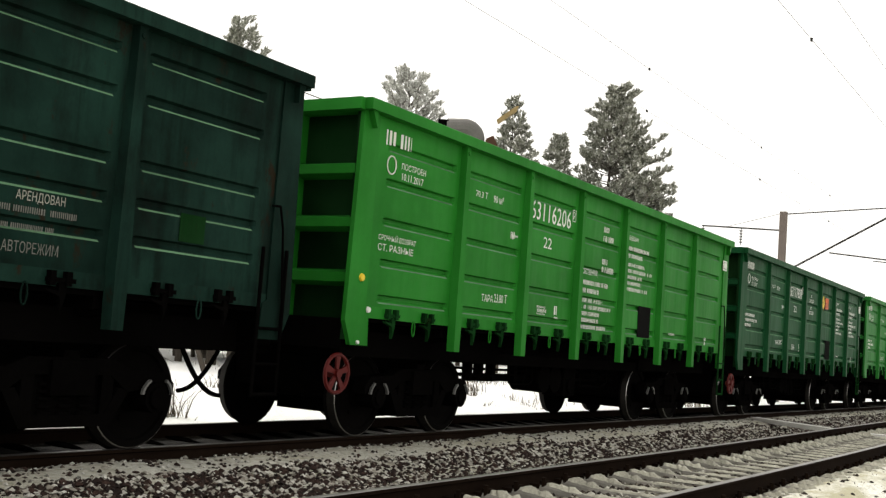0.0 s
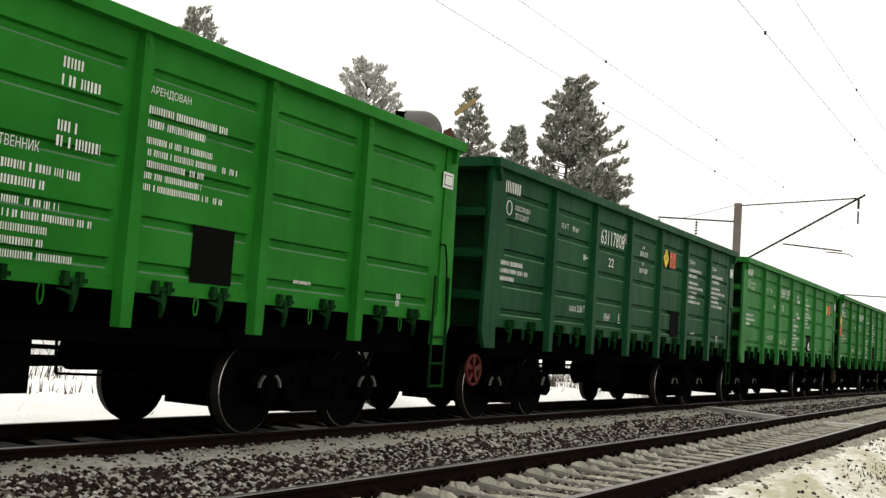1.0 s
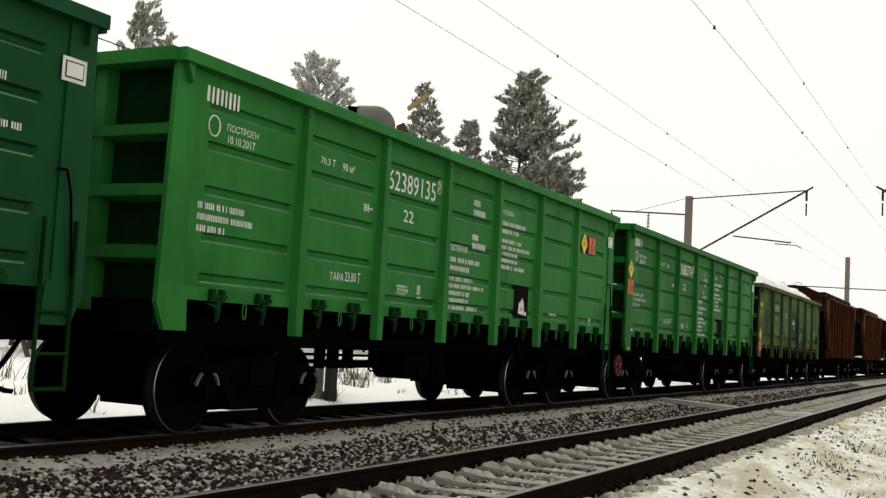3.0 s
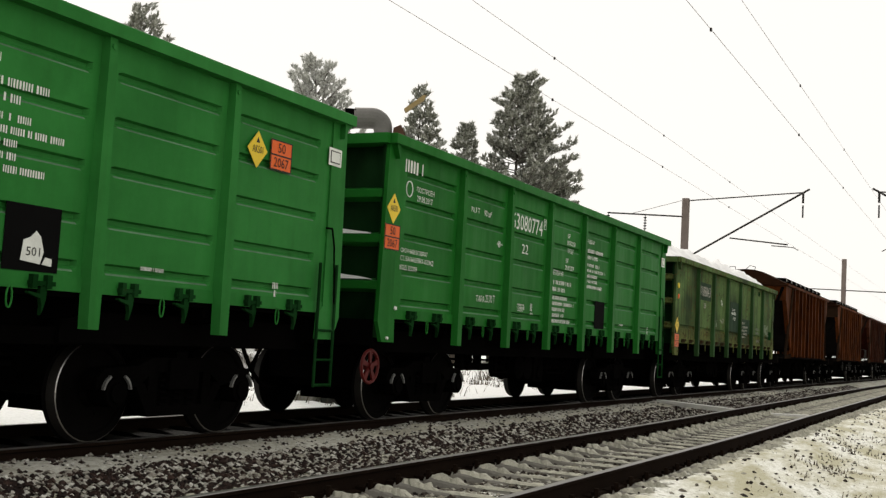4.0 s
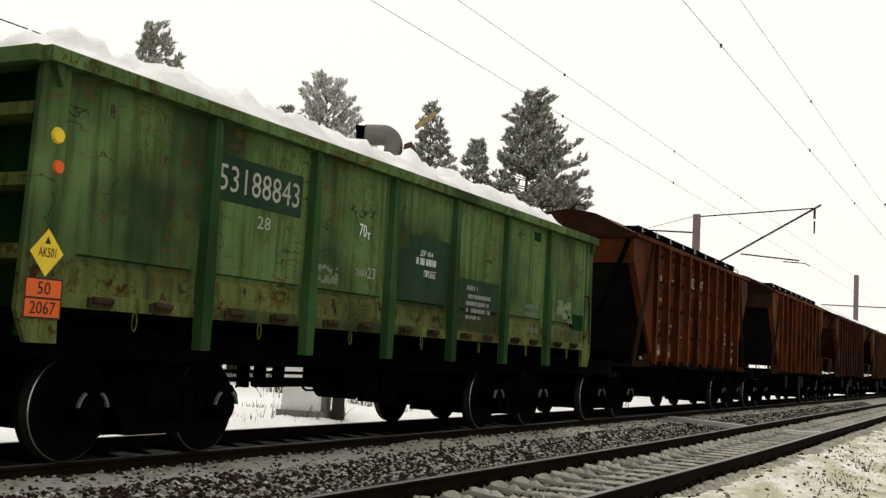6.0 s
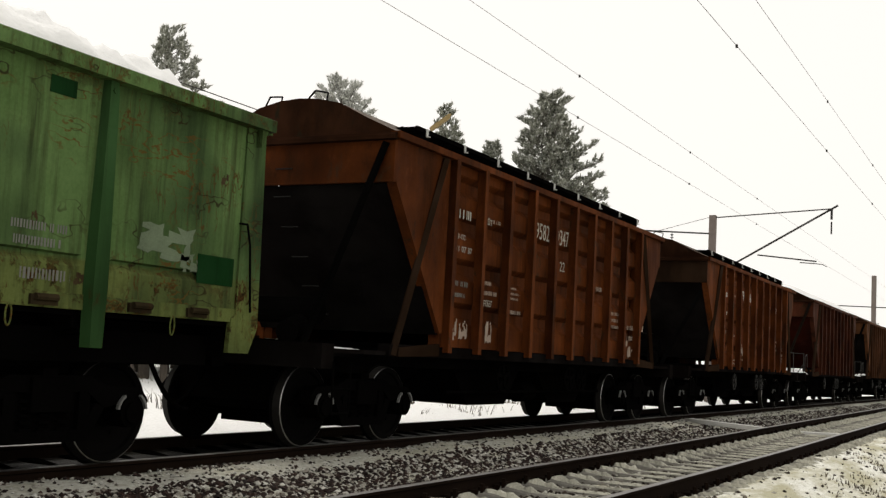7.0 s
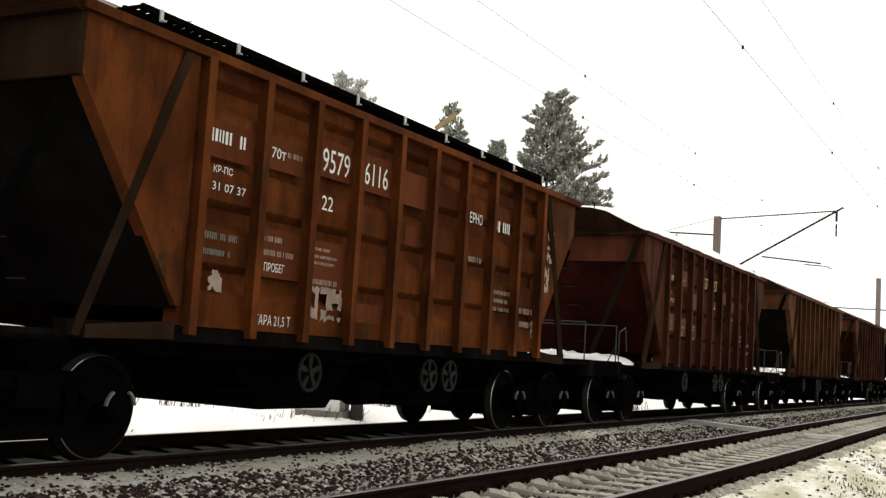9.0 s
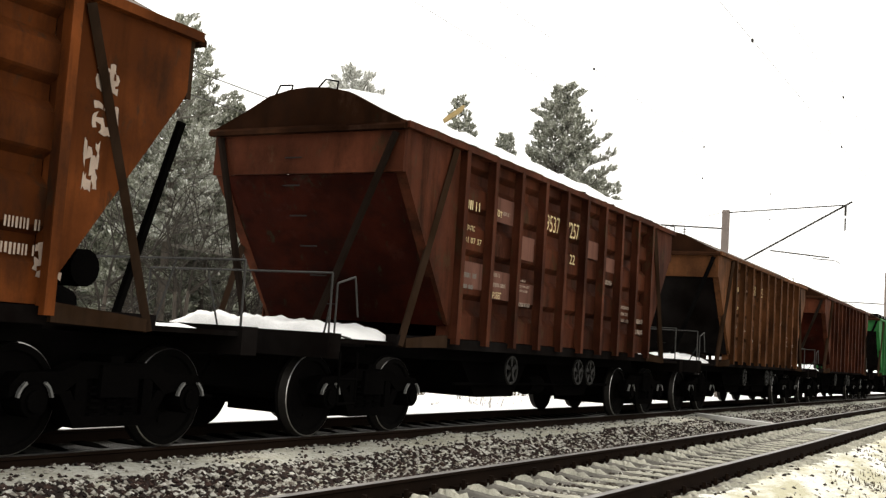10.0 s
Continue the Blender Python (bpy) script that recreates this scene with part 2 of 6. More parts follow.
GROUND = ground_material()
STONES = island_mix("ballast_stones", [(0.0, (0.009, 0.005, 0.004)), (0.5, (0.030, 0.016, 0.012)), (0.66, (0.050, 0.028, 0.021)), (0.72, (0.26, 0.24, 0.20)), (1.0, (0.62, 0.61, 0.55))], 0.9, 30)
NEEDLES = island_mix("frosted_needles", [(0.0, (0.17, 0.178, 0.135)), (0.55, (0.32, 0.33, 0.275)), (0.85, (0.50, 0.505, 0.46)), (1.0, (0.72, 0.72, 0.69))], 0.8)
WOOD_NEEDLES = island_mix("dull_green_needles", [(0.0, (0.10, 0.106, 0.075)), (0.6, (0.21, 0.218, 0.165)), (0.9, (0.33, 0.335, 0.28)), (1.0, (0.50, 0.50, 0.46))], 0.8)
PALE_NEEDLES = island_mix("hoar_frosted_needles", [(0.0, (0.38, 0.385, 0.345)), (0.6, (0.62, 0.625, 0.59)), (1.0, (0.84, 0.84, 0.82))], 0.8)
BARE_BARK = plain("dark_wet_bark", (0.022, 0.018, 0.014), 0.9, 0, 0.4, 5, 0.3)
BARK = plain("pine_bark", (0.06, 0.05, 0.04), 0.9, 0, 0.4, 5, 0.5)
TWIG = plain("frosted_twig", (0.15, 0.14, 0.12), 0.9, 0, 0.4, 5, 0)
STRAW = island_mix("dry_weeds", [(0, (0.03, 0.024, 0.016)), (0.6, (0.09, 0.07, 0.045)), (1, (0.22, 0.19, 0.14))], 0.9)


# ---- building tools ----
class Form:
    """Vertices and faces gathered for one mesh."""
    def __init__(self):
        self.v, self.f, self.mi = [], [], []

    def add(self, v, f, mi=0):
        n = len(self.v)
        self.v += [tuple(p) for p in v]
        self.f += [tuple(i + n for i in q) for q in f]
        self.mi += [mi] * len(f)
        return self

    def box(self, x0, x1, y0, y1, z0, z1, mi=0):
        v = [(x, y, z) for x in (x0, x1) for y in (y0, y1) for z in (z0, z1)]
        return self.add(v, [(0, 1, 3, 2), (4, 6, 7, 5), (0, 4, 5, 1), (2, 3, 7, 6), (0, 2, 6, 4), (1, 5, 7, 3)], mi)

    def prism(self, pts, axis, a, b, mi=0):
        """A flat outline pushed from a to b along an axis. Outline: (y, z) for x, (x, z) for y, (x, y) for z."""
        def at(p, d):
            return {"x": (d, p[0], p[1]), "y": (p[0], d, p[1]), "z": (p[0], p[1], d)}[axis]
        n = len(pts)
        v = [at(p, a) for p in pts] + [at(p, b) for p in pts]
        f = [(i, (i + 1) % n, n + (i + 1) % n, n + i) for i in range(n)]
        return self.add(v, f + [tuple(range(n - 1, -1, -1)), tuple(range(n, 2 * n))], mi)

    def bar(self, p, q, r0, r1=None, n=8, mi=0):
        p, q = Vector(p), Vector(q)
        r1 = r0 if r1 is None else r1
        d = (q - p).normalized()
        u = d.cross((0, 0, 1) if abs(d.z) < 0.9 else (1, 0, 0)).normalized()
        w = d.cross(u)
        ring = [(math.cos(2 * math.pi * i / n), math.sin(2 * math.pi * i / n)) for i in range(n)]
        v = [p + (u * c + w * s) * r0 for c, s in ring] + [q + (u * c + w * s) * r1 for c, s in ring]
        f = [(i, (i + 1) % n, n + (i + 1) % n, n + i) for i in range(n)]
        return self.add(v, f + [tuple(range(n - 1, -1, -1)), tuple(range(n, 2 * n))], mi)

    def line(self, pts, r, n=6, mi=0):
        for p, q in zip(pts, pts[1:]):
            self.bar(p, q, r, r, n, mi)
        return self

    def spin(self, profile, n=24, mi=0):
        """A profile of (radius, y) turned about the y axis."""
        v, f, k = [], [], len(profile)
        for i in range(n):
            a = 2 * math.pi * i / n
            v += [(r * math.cos(a), y, r * math.sin(a)) for r, y in profile]
        for i in range(n):
            j = (i + 1) % n
            f += [(i * k + a, i * k + a + 1, j * k + a + 1, j * k + a) for a in range(k - 1)]
        return self.add(v, f, mi)

    def mesh(self, name, *mats, smooth=False):
        me = bpy.data.meshes.new(name)
        me.from_pydata(self.v, [], self.f)
        for m in mats:
            me.materials.append(m)
        if len(mats) > 1:
            me.polygons.foreach_set("material_index", self.mi)
        bm = bmesh.new()
        bm.from_mesh(me)
        bmesh.ops.recalc_face_normals(bm, faces=bm.faces)
        bm.to_mesh(me)
        bm.free()
        if smooth:
            me.polygons.foreach_set("use_smooth", [True] * len(me.polygons))
        me.update()
        return me


def part(name, mesh, parent, m=None, label=""):
    ob = new(name, mesh)
    ob.parent = parent
    if m is not None:
        ob.matrix_basis = m
    return tagged(ob, label) if label else ob


def root(name, label, category, m=None, group="", kind=""):
    ob = new(name)
    if m is not None:
        ob.matrix_basis = m
    return tagged(ob, label, category, group, kind)


KEPT = {}


def once(key, make):
    """The mesh of that key, made at its first use and shared after it."""
    if key not in KEPT:
        KEPT[key] = make()
    return KEPT[key]


SIDE = -1.491  # the wagons' side sheets, from the track's middle


def lettering(text, x, z, h, wide, mat, parent, y=SIDE - 0.004, mirror=False):
    """Stencilled characters on a wagon side: left end x, foot z, height h and full width, in metres."""
    def make():
        cu = bpy.data.curves.new("lettering", "FONT")
        cu.body, cu.size, cu.resolution_u, cu.extrude = text, 1.0, 2, 0.0
        ob = bpy.data.objects.new("lettering", cu)
        me = bpy.data.meshes.new_from_object(ob)
        n = len(me.vertices)
        co = np.empty(n * 3)
        me.vertices.foreach_get("co", co)
        co = co.reshape(-1, 3)
        lo, hi = co.min(0), co.max(0)
        out = np.zeros((n, 3))
        out[:, 0] = (co[:, 0] - lo[0]) / (hi[0] - lo[0]) * wide
        out[:, 2] = (co[:, 1] - lo[1]) / (hi[1] - lo[1]) * h
        me.vertices.foreach_set("co", out.ravel())
        me.materials.clear()
        me.materials.append(mat)
        me.update()
        bpy.data.objects.remove(ob)
        return me
    return part("lettering", once(("text", text, h, wide, mat.name), make), parent, pose(x, y, z))


def rows_of_bars(x, z, rows, mat, parent, seed, y=SIDE - 0.004):
    """Writing too small to read: rows of short bars. rows: (drop from the top, height, width)."""
    rng = random.Random(seed)
    f = Form()
    for drop, h, wide in rows:
        a = 0.0
        while a < wide:
            b = min(wide, a + h * rng.uniform(0.14, 0.3))
            if rng.random() > 0.12:
                lo = -drop - h * rng.uniform(0.9, 1.0)
                f.add([(a, 0, lo), (b, 0, lo), (b, 0, -drop), (a, 0, -drop)], [(0, 1, 2, 3)])
            a = b + h * 0.19
    return part("lettering", f.mesh("lettering", mat), parent, pose(x, y, z))


# ---- wheels and bogies ----
R = 0.475
AXLES = []


def wheelset_mesh():
    def make():
        f = Form()
        for s in (-1, 1):
            c = s * GAUGE / 2
            f.spin([(0.0, c + s * 0.10), (0.13, c + s * 0.10), (0.15, c + s * 0.03), (0.30, c + s * 0.015), (0.385, c + s * 0.035), (0.40, c + s * 0.065), (R - 0.017, c + s * 0.067)], 40)
            f.spin([(R - 0.017, c + s * 0.067), (R - 0.008, c + s * 0.061)], 40, 1)
            f.spin([(R - 0.008, c + s * 0.061), (R, c - s * 0.0), (R + 0.004, c - s * 0.035)], 40, 2)
            f.spin([(R + 0.004, c - s * 0.035), (R + 0.028, c - s * 0.05), (R + 0.02, c - s * 0.068), (0.40, c - s * 0.068), (0.14, c - s * 0.05), (0.10, c - s * 0.08), (0.0, c - s * 0.08)], 32)
            for k in range(3):
                a = 2 * math.pi * k / 3
                f.bar((0.22 * math.cos(a), c + s * 0.02, 0.22 * math.sin(a)), (0.22 * math.cos(a), c + s * 0.035, 0.22 * math.sin(a)), 0.03, n=6)
        f.bar((0, -1.03, 0), (0, 1.03, 0), 0.085, n=12)
        return f.mesh("wheelset", WHEEL, TREAD, ROLLED)
    return once("wheelset", make)


def bogie_side_mesh():
    def make():
        f = Form()
        top = [(-1.15, 0.60), (-1.05, 0.70), (-0.62, 0.72), (-0.42, 0.80), (0.42, 0.80), (0.62, 0.72), (1.05, 0.70), (1.15, 0.60), (1.15, 0.50), (1.03, 0.56), (0.82, 0.56), (0.62, 0.52), (0.42, 0.66), (-0.42, 0.66), (-0.62, 0.52), (-0.82, 0.56), (-1.03, 0.56), (-1.15, 0.50)]
        f.prism(top, "y", -0.09, 0.09)
        f.prism([(-0.64, 0.54), (-0.45, 0.24), (0.45, 0.24), (0.64, 0.54), (0.52, 0.56), (0.38, 0.34), (-0.38, 0.34), (-0.52, 0.56)], "y", -0.085, 0.085)
        for x in (-0.40, 0.40):
            f.box(x - 0.06, x + 0.06, -0.08, 0.08, 0.3, 0.7)
        f.box(-0.4, 0.4, -0.03, 0.03, 0.3, 0.7)
        for x in (-0.2, 0.0, 0.2):
            for k in range(5):
                f.bar((x, 0, 0.34 + k * 0.058), (x, 0, 0.365 + k * 0.058), 0.085, n=8)
        for x in (-0.925, 0.925):
            f.bar((x, -0.13, R), (x, 0.10, R), 0.135, n=14)
            f.bar((x, -0.16, R), (x, -0.13, R), 0.095, n=12)
        return f.mesh("side_frame", IRON)
    return once("bogie_side", make)


def bearing_arc_mesh():
    def make():
        f = Form()
        for start in (0,):
            for k in range(4):
                a, b = radians(start + k * 12), radians(start + (k + 1) * 12)
                f.prism([(0.165 * math.cos(a), 0.165 * math.sin(a)), (0.188 * math.cos(a), 0.188 * math.sin(a)), (0.188 * math.cos(b), 0.188 * math.sin(b)), (0.165 * math.cos(b), 0.165 * math.sin(b))], "y", -0.03, 0.0)
        return f.mesh("bearing_adapter", plain("scraped_steel", (0.13, 0.13, 0.125), 0.6, 0.2, 0.5, 12))
    return once("bearing_arc", make)


def add_bogie(wagon, x):
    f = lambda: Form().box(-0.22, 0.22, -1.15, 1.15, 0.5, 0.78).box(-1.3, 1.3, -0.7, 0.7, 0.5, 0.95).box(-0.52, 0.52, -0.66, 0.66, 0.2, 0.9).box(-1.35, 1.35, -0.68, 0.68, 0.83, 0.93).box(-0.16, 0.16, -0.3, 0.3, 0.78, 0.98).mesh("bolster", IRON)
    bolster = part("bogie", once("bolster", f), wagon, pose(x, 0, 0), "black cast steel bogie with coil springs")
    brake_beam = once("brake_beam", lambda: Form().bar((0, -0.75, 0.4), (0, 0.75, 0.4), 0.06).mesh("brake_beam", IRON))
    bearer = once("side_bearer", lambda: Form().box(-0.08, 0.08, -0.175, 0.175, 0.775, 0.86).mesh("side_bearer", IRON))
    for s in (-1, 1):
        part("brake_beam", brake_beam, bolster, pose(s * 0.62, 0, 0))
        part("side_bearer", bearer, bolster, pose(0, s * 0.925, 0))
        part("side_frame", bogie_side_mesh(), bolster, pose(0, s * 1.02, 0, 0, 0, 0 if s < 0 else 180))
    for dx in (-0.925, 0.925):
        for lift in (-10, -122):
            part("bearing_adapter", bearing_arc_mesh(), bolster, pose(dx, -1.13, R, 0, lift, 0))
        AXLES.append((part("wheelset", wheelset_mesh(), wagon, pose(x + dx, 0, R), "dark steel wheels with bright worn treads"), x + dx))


def coupler_mesh():
    return once("coupler", lambda: Form().box(0, 0.75, -0.09, 0.09, 0.95, 1.12).prism([(0.62, -0.2), (0.95, -0.17), (1.0, 0.02), (0.86, 0.05), (0.88, 0.2), (0.66, 0.2)], "z", 0.88, 1.2).line([(0.32 + 0.08 * k, -0.3, 0.42 + 0.55 * ((8 - k) / 8) ** 2) for k in range(9)], 0.026).mesh("coupler", IRON))


def brake_gear_mesh(kind):
    def make():
        f = Form()
        if kind == "gondola":
            # rods, pipes and hangers before the twin brake cylinders
            f.bar((-2.5, -0.8, 0.70), (-0.95, -0.8, 0.71), 0.045).bar((-3.1, -0.85, 0.83), (-0.9, -0.85, 0.82), 0.018)
            f.line([(-3.1, -0.9, 0.76), (-2.6, -0.9, 0.73), (-1.6, -0.9, 0.76), (-0.9, -0.8, 0.74)], 0.014)
            f.line([(-1.75, -0.95, 0.95), (-1.75, -0.95, 0.66), (-1.68, -0.95, 0.63), (-1.1, -0.95, 0.63), (-1.02, -0.95, 0.68), (-1.02, -0.95, 0.95)], 0.014)
            for x in (-2.75, -2.45, -2.1, -1.45):
                f.box(x - 0.04, x + 0.04, -0.9, -0.78, 0.66, 0.98)
            for x in (-2.95, -2.6, -1.25):
                f.line([(x, -0.95, 0.97), (x + 0.04, -0.95, 0.80), (x - 0.03, -0.93, 0.66)], 0.011)
            for x in (-0.69, -0.31):
                f.bar((x, -1.0, 0.72), (x, -0.5, 0.72), 0.205, n=18)
            # valve box and the lattice of rods beyond it
            f.box(0.03, 0.45, -0.98, -0.62, 0.46, 0.95).bar((0.24, -1.02, 0.62), (0.24, -0.98, 0.62), 0.12, n=12)
            f.bar((0.5, -0.8, 0.84), (2.6, -0.75, 0.80), 0.02).bar((0.5, -0.82, 0.70), (2.5, -0.75, 0.72), 0.03)
            f.line([(0.75, -0.92, 0.95), (0.78, -0.92, 0.62), (1.6, -0.92, 0.60), (1.9, -0.9, 0.68), (1.9, -0.9, 0.95)], 0.014)
            for x in (0.95, 1.35, 1.75, 2.15):
                f.line([(x, -0.85, 0.97), (x + 0.08, -0.85, 0.78), (x, -0.82, 0.68)], 0.014)
            f.bar((1.2, -0.6, 0.78), (2.2, -0.6, 0.78), 0.15, n=14)
            f.bar((-3.3, 0, 0.7), (3.3, 0, 0.7), 0.03)
        else:
            f.prism([(-2.9, 1.15), (-0.2, 1.15), (-0.9, 0.42), (-2.2, 0.42)], "y", -0.9, 0.9)
            f.prism([(0.2, 1.15), (2.9, 1.15), (2.2, 0.42), (0.9, 0.42)], "y", -0.9, 0.9)
            f.bar((-3.1, -1.0, 0.62), (3.1, -1.0, 0.62), 0.025).bar((-3.4, 0, 0.7), (3.4, 0, 0.7), 0.04)
            f.bar((-0.25, -0.8, 0.6), (0.25, -0.8, 0.6), 0.16, n=14)
        return f.mesh("brake_gear", IRON)
    return once(("brake", kind), make)


def handwheel_mesh(mat, r):
    def make():
        f = Form()
        f.spin([(r * (1 + 0.11 * math.cos(a)), r * 0.11 * math.sin(a)) for a in [2 * math.pi * k / 6 for k in range(7)]], 24)
        for k in range(5):
            a = 2 * math.pi * k / 5 + 0.3
            p = [(r * 0.2 * math.cos(a - 0.5), r * 0.2 * math.sin(a - 0.5)), (r * 0.95 * math.cos(a - 0.2), r * 0.95 * math.sin(a - 0.2)), (r * 0.95 * math.cos(a + 0.2), r * 0.95 * math.sin(a + 0.2)), (r * 0.2 * math.cos(a + 0.5), r * 0.2 * math.sin(a + 0.5))]
            f.prism(p, "y", -0.012, 0.012)
        f.bar((0, -0.04, 0), (0, 0.1, 0), r * 0.24, n=10)
        return f.mesh("handwheel", mat)
    return once(("handwheel", mat.name, r), make)


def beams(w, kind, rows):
    """The beams under a wagon, each a part of its own, black with soot and painted shade."""
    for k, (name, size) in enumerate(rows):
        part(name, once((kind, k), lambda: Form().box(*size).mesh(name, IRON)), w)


# ---- open gondola wagon ----
POSTS = [(k - 2.5) * 1.73 for k in range(6)]
HALF = 6.42


def side_panel(top, low, grooves, mat, a, b, ra, rb, tinted=True):
    """Pressed side sheet from a to b: horizontal grooves that fade out ra and rb short of its ends; their lower lips
    carry a painted highlight.
    """
    def make():
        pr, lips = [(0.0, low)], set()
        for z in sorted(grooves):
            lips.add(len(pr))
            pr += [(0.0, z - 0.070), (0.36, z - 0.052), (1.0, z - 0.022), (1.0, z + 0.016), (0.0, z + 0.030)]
        pr += [(0.0, top), (-1, top), (-1, low)]
        n = len(pr)
        f = Form()
        secs = [(a, 0), (a + ra, 0), (a + ra + 0.04, 1), (b - rb - 0.04, 1), (b - rb, 0), (b, 0)]
        for x, k in secs:
            f.v += [(x, SIDE + (0.06 if d < -0.9 else 0.045 * d * k), z) for d, z in pr]
        for i in range(5):
            for j in range(n):
                f.f.append((i * n + j, i * n + (j + 1) % n, (i + 1) * n + (j + 1) % n, (i + 1) * n + j))
                f.mi.append(1 if tinted and i == 2 and j in lips else 0)
        f.f += [tuple(range(n)), tuple(range(6 * n - 1, 5 * n - 1, -1))]
        f.mi += [0, 0]
        return f.mesh("side_panel", mat, LIP_HIGHLIGHT)
    return make


def post_mesh(top, low, mat, wide=0.2, deep=0.09):
    def make():
        f = Form()
        w = wide / 2
        # a rolled channel, tapering in at the head and cut off square at the foot
        v = []
        for z, k, d in ((top, 0.60, 0.75), (top - 0.16, 0.66, 0.85), (low + 0.5, 1.0, 1.0), (low, 0.86, 1.0)):
            v += [(-w * k, SIDE - 0.001, z), (-w * k * 0.72, SIDE - deep * d, z), (w * k * 0.72, SIDE - deep * d, z), (w * k, SIDE - 0.001, z)]
        q = [(i * 4 + j, i * 4 + j + 1, i * 4 + j + 5, i * 4 + j + 4) for i in range(3) for j in range(3)]
        q += [(i * 4 + 3, i * 4, i * 4 + 4, i * 4 + 7) for i in range(3)] + [(0, 1, 2, 3), (15, 14, 13, 12)]
        f.add(v, q)
        f.bar((0.0, SIDE - deep * 0.6, top - 0.09), (0, SIDE - deep * 0.6 - 0.03, top - 0.09), 0.025, n=8)
        return f.mesh("post", mat)
    return once(("post", top, low, mat.name, wide), make)


def hook_mesh(mat):
    """Floor-hatch catch: lug, pin and curved claw."""
    def make():
        f = Form()
        f.box(-0.16, 0.10, SIDE - 0.05, SIDE + 0.02, 1.375, 1.41)
        f.box(-0.15, -0.10, SIDE - 0.065, SIDE, 1.35, 1.46).box(0.0, 0.05, SIDE - 0.065, SIDE, 1.35, 1.46)
        f.prism([(-0.05, 1.37), (0.02, 1.37), (0.015, 1.27), (-0.005, 1.2), (-0.03, 1.14), (-0.025, 1.21), (-0.04, 1.27), (-0.17, 1.31), (-0.17, 1.325), (-0.05, 1.31)], "y", SIDE - 0.045, SIDE - 0.005)
        return f.mesh("hatch_catch", mat)
    return once(("hook", mat.name), make)


def lug_mesh():
    def make():
        f = Form().box(-0.15, 0.12, SIDE - 0.04, SIDE + 0.02, 1.36, 1.44).bar((-0.12, SIDE - 0.05, 1.42), (0.1, SIDE - 0.05, 1.42), 0.03, n=8)
        return f.mesh("hatch_lug", paint("rusty_lug", (0.035, 0.026, 0.014), (0.01, 0.008, 0.006), 0.7, 0.8, 17.0, 0.8))
    return once("lug", make)


def ring_mesh(mat):
    def make():
        f = Form()
        p = [(0.028 * math.cos(a), SIDE - 0.05, 1.27 + 0.085 * math.sin(a)) for a in [2 * math.pi * i / 12 for i in range(13)]]
        return f.line(p, 0.008, 5).mesh("tie_ring", mat)
    return once(("ring", mat.name), make)


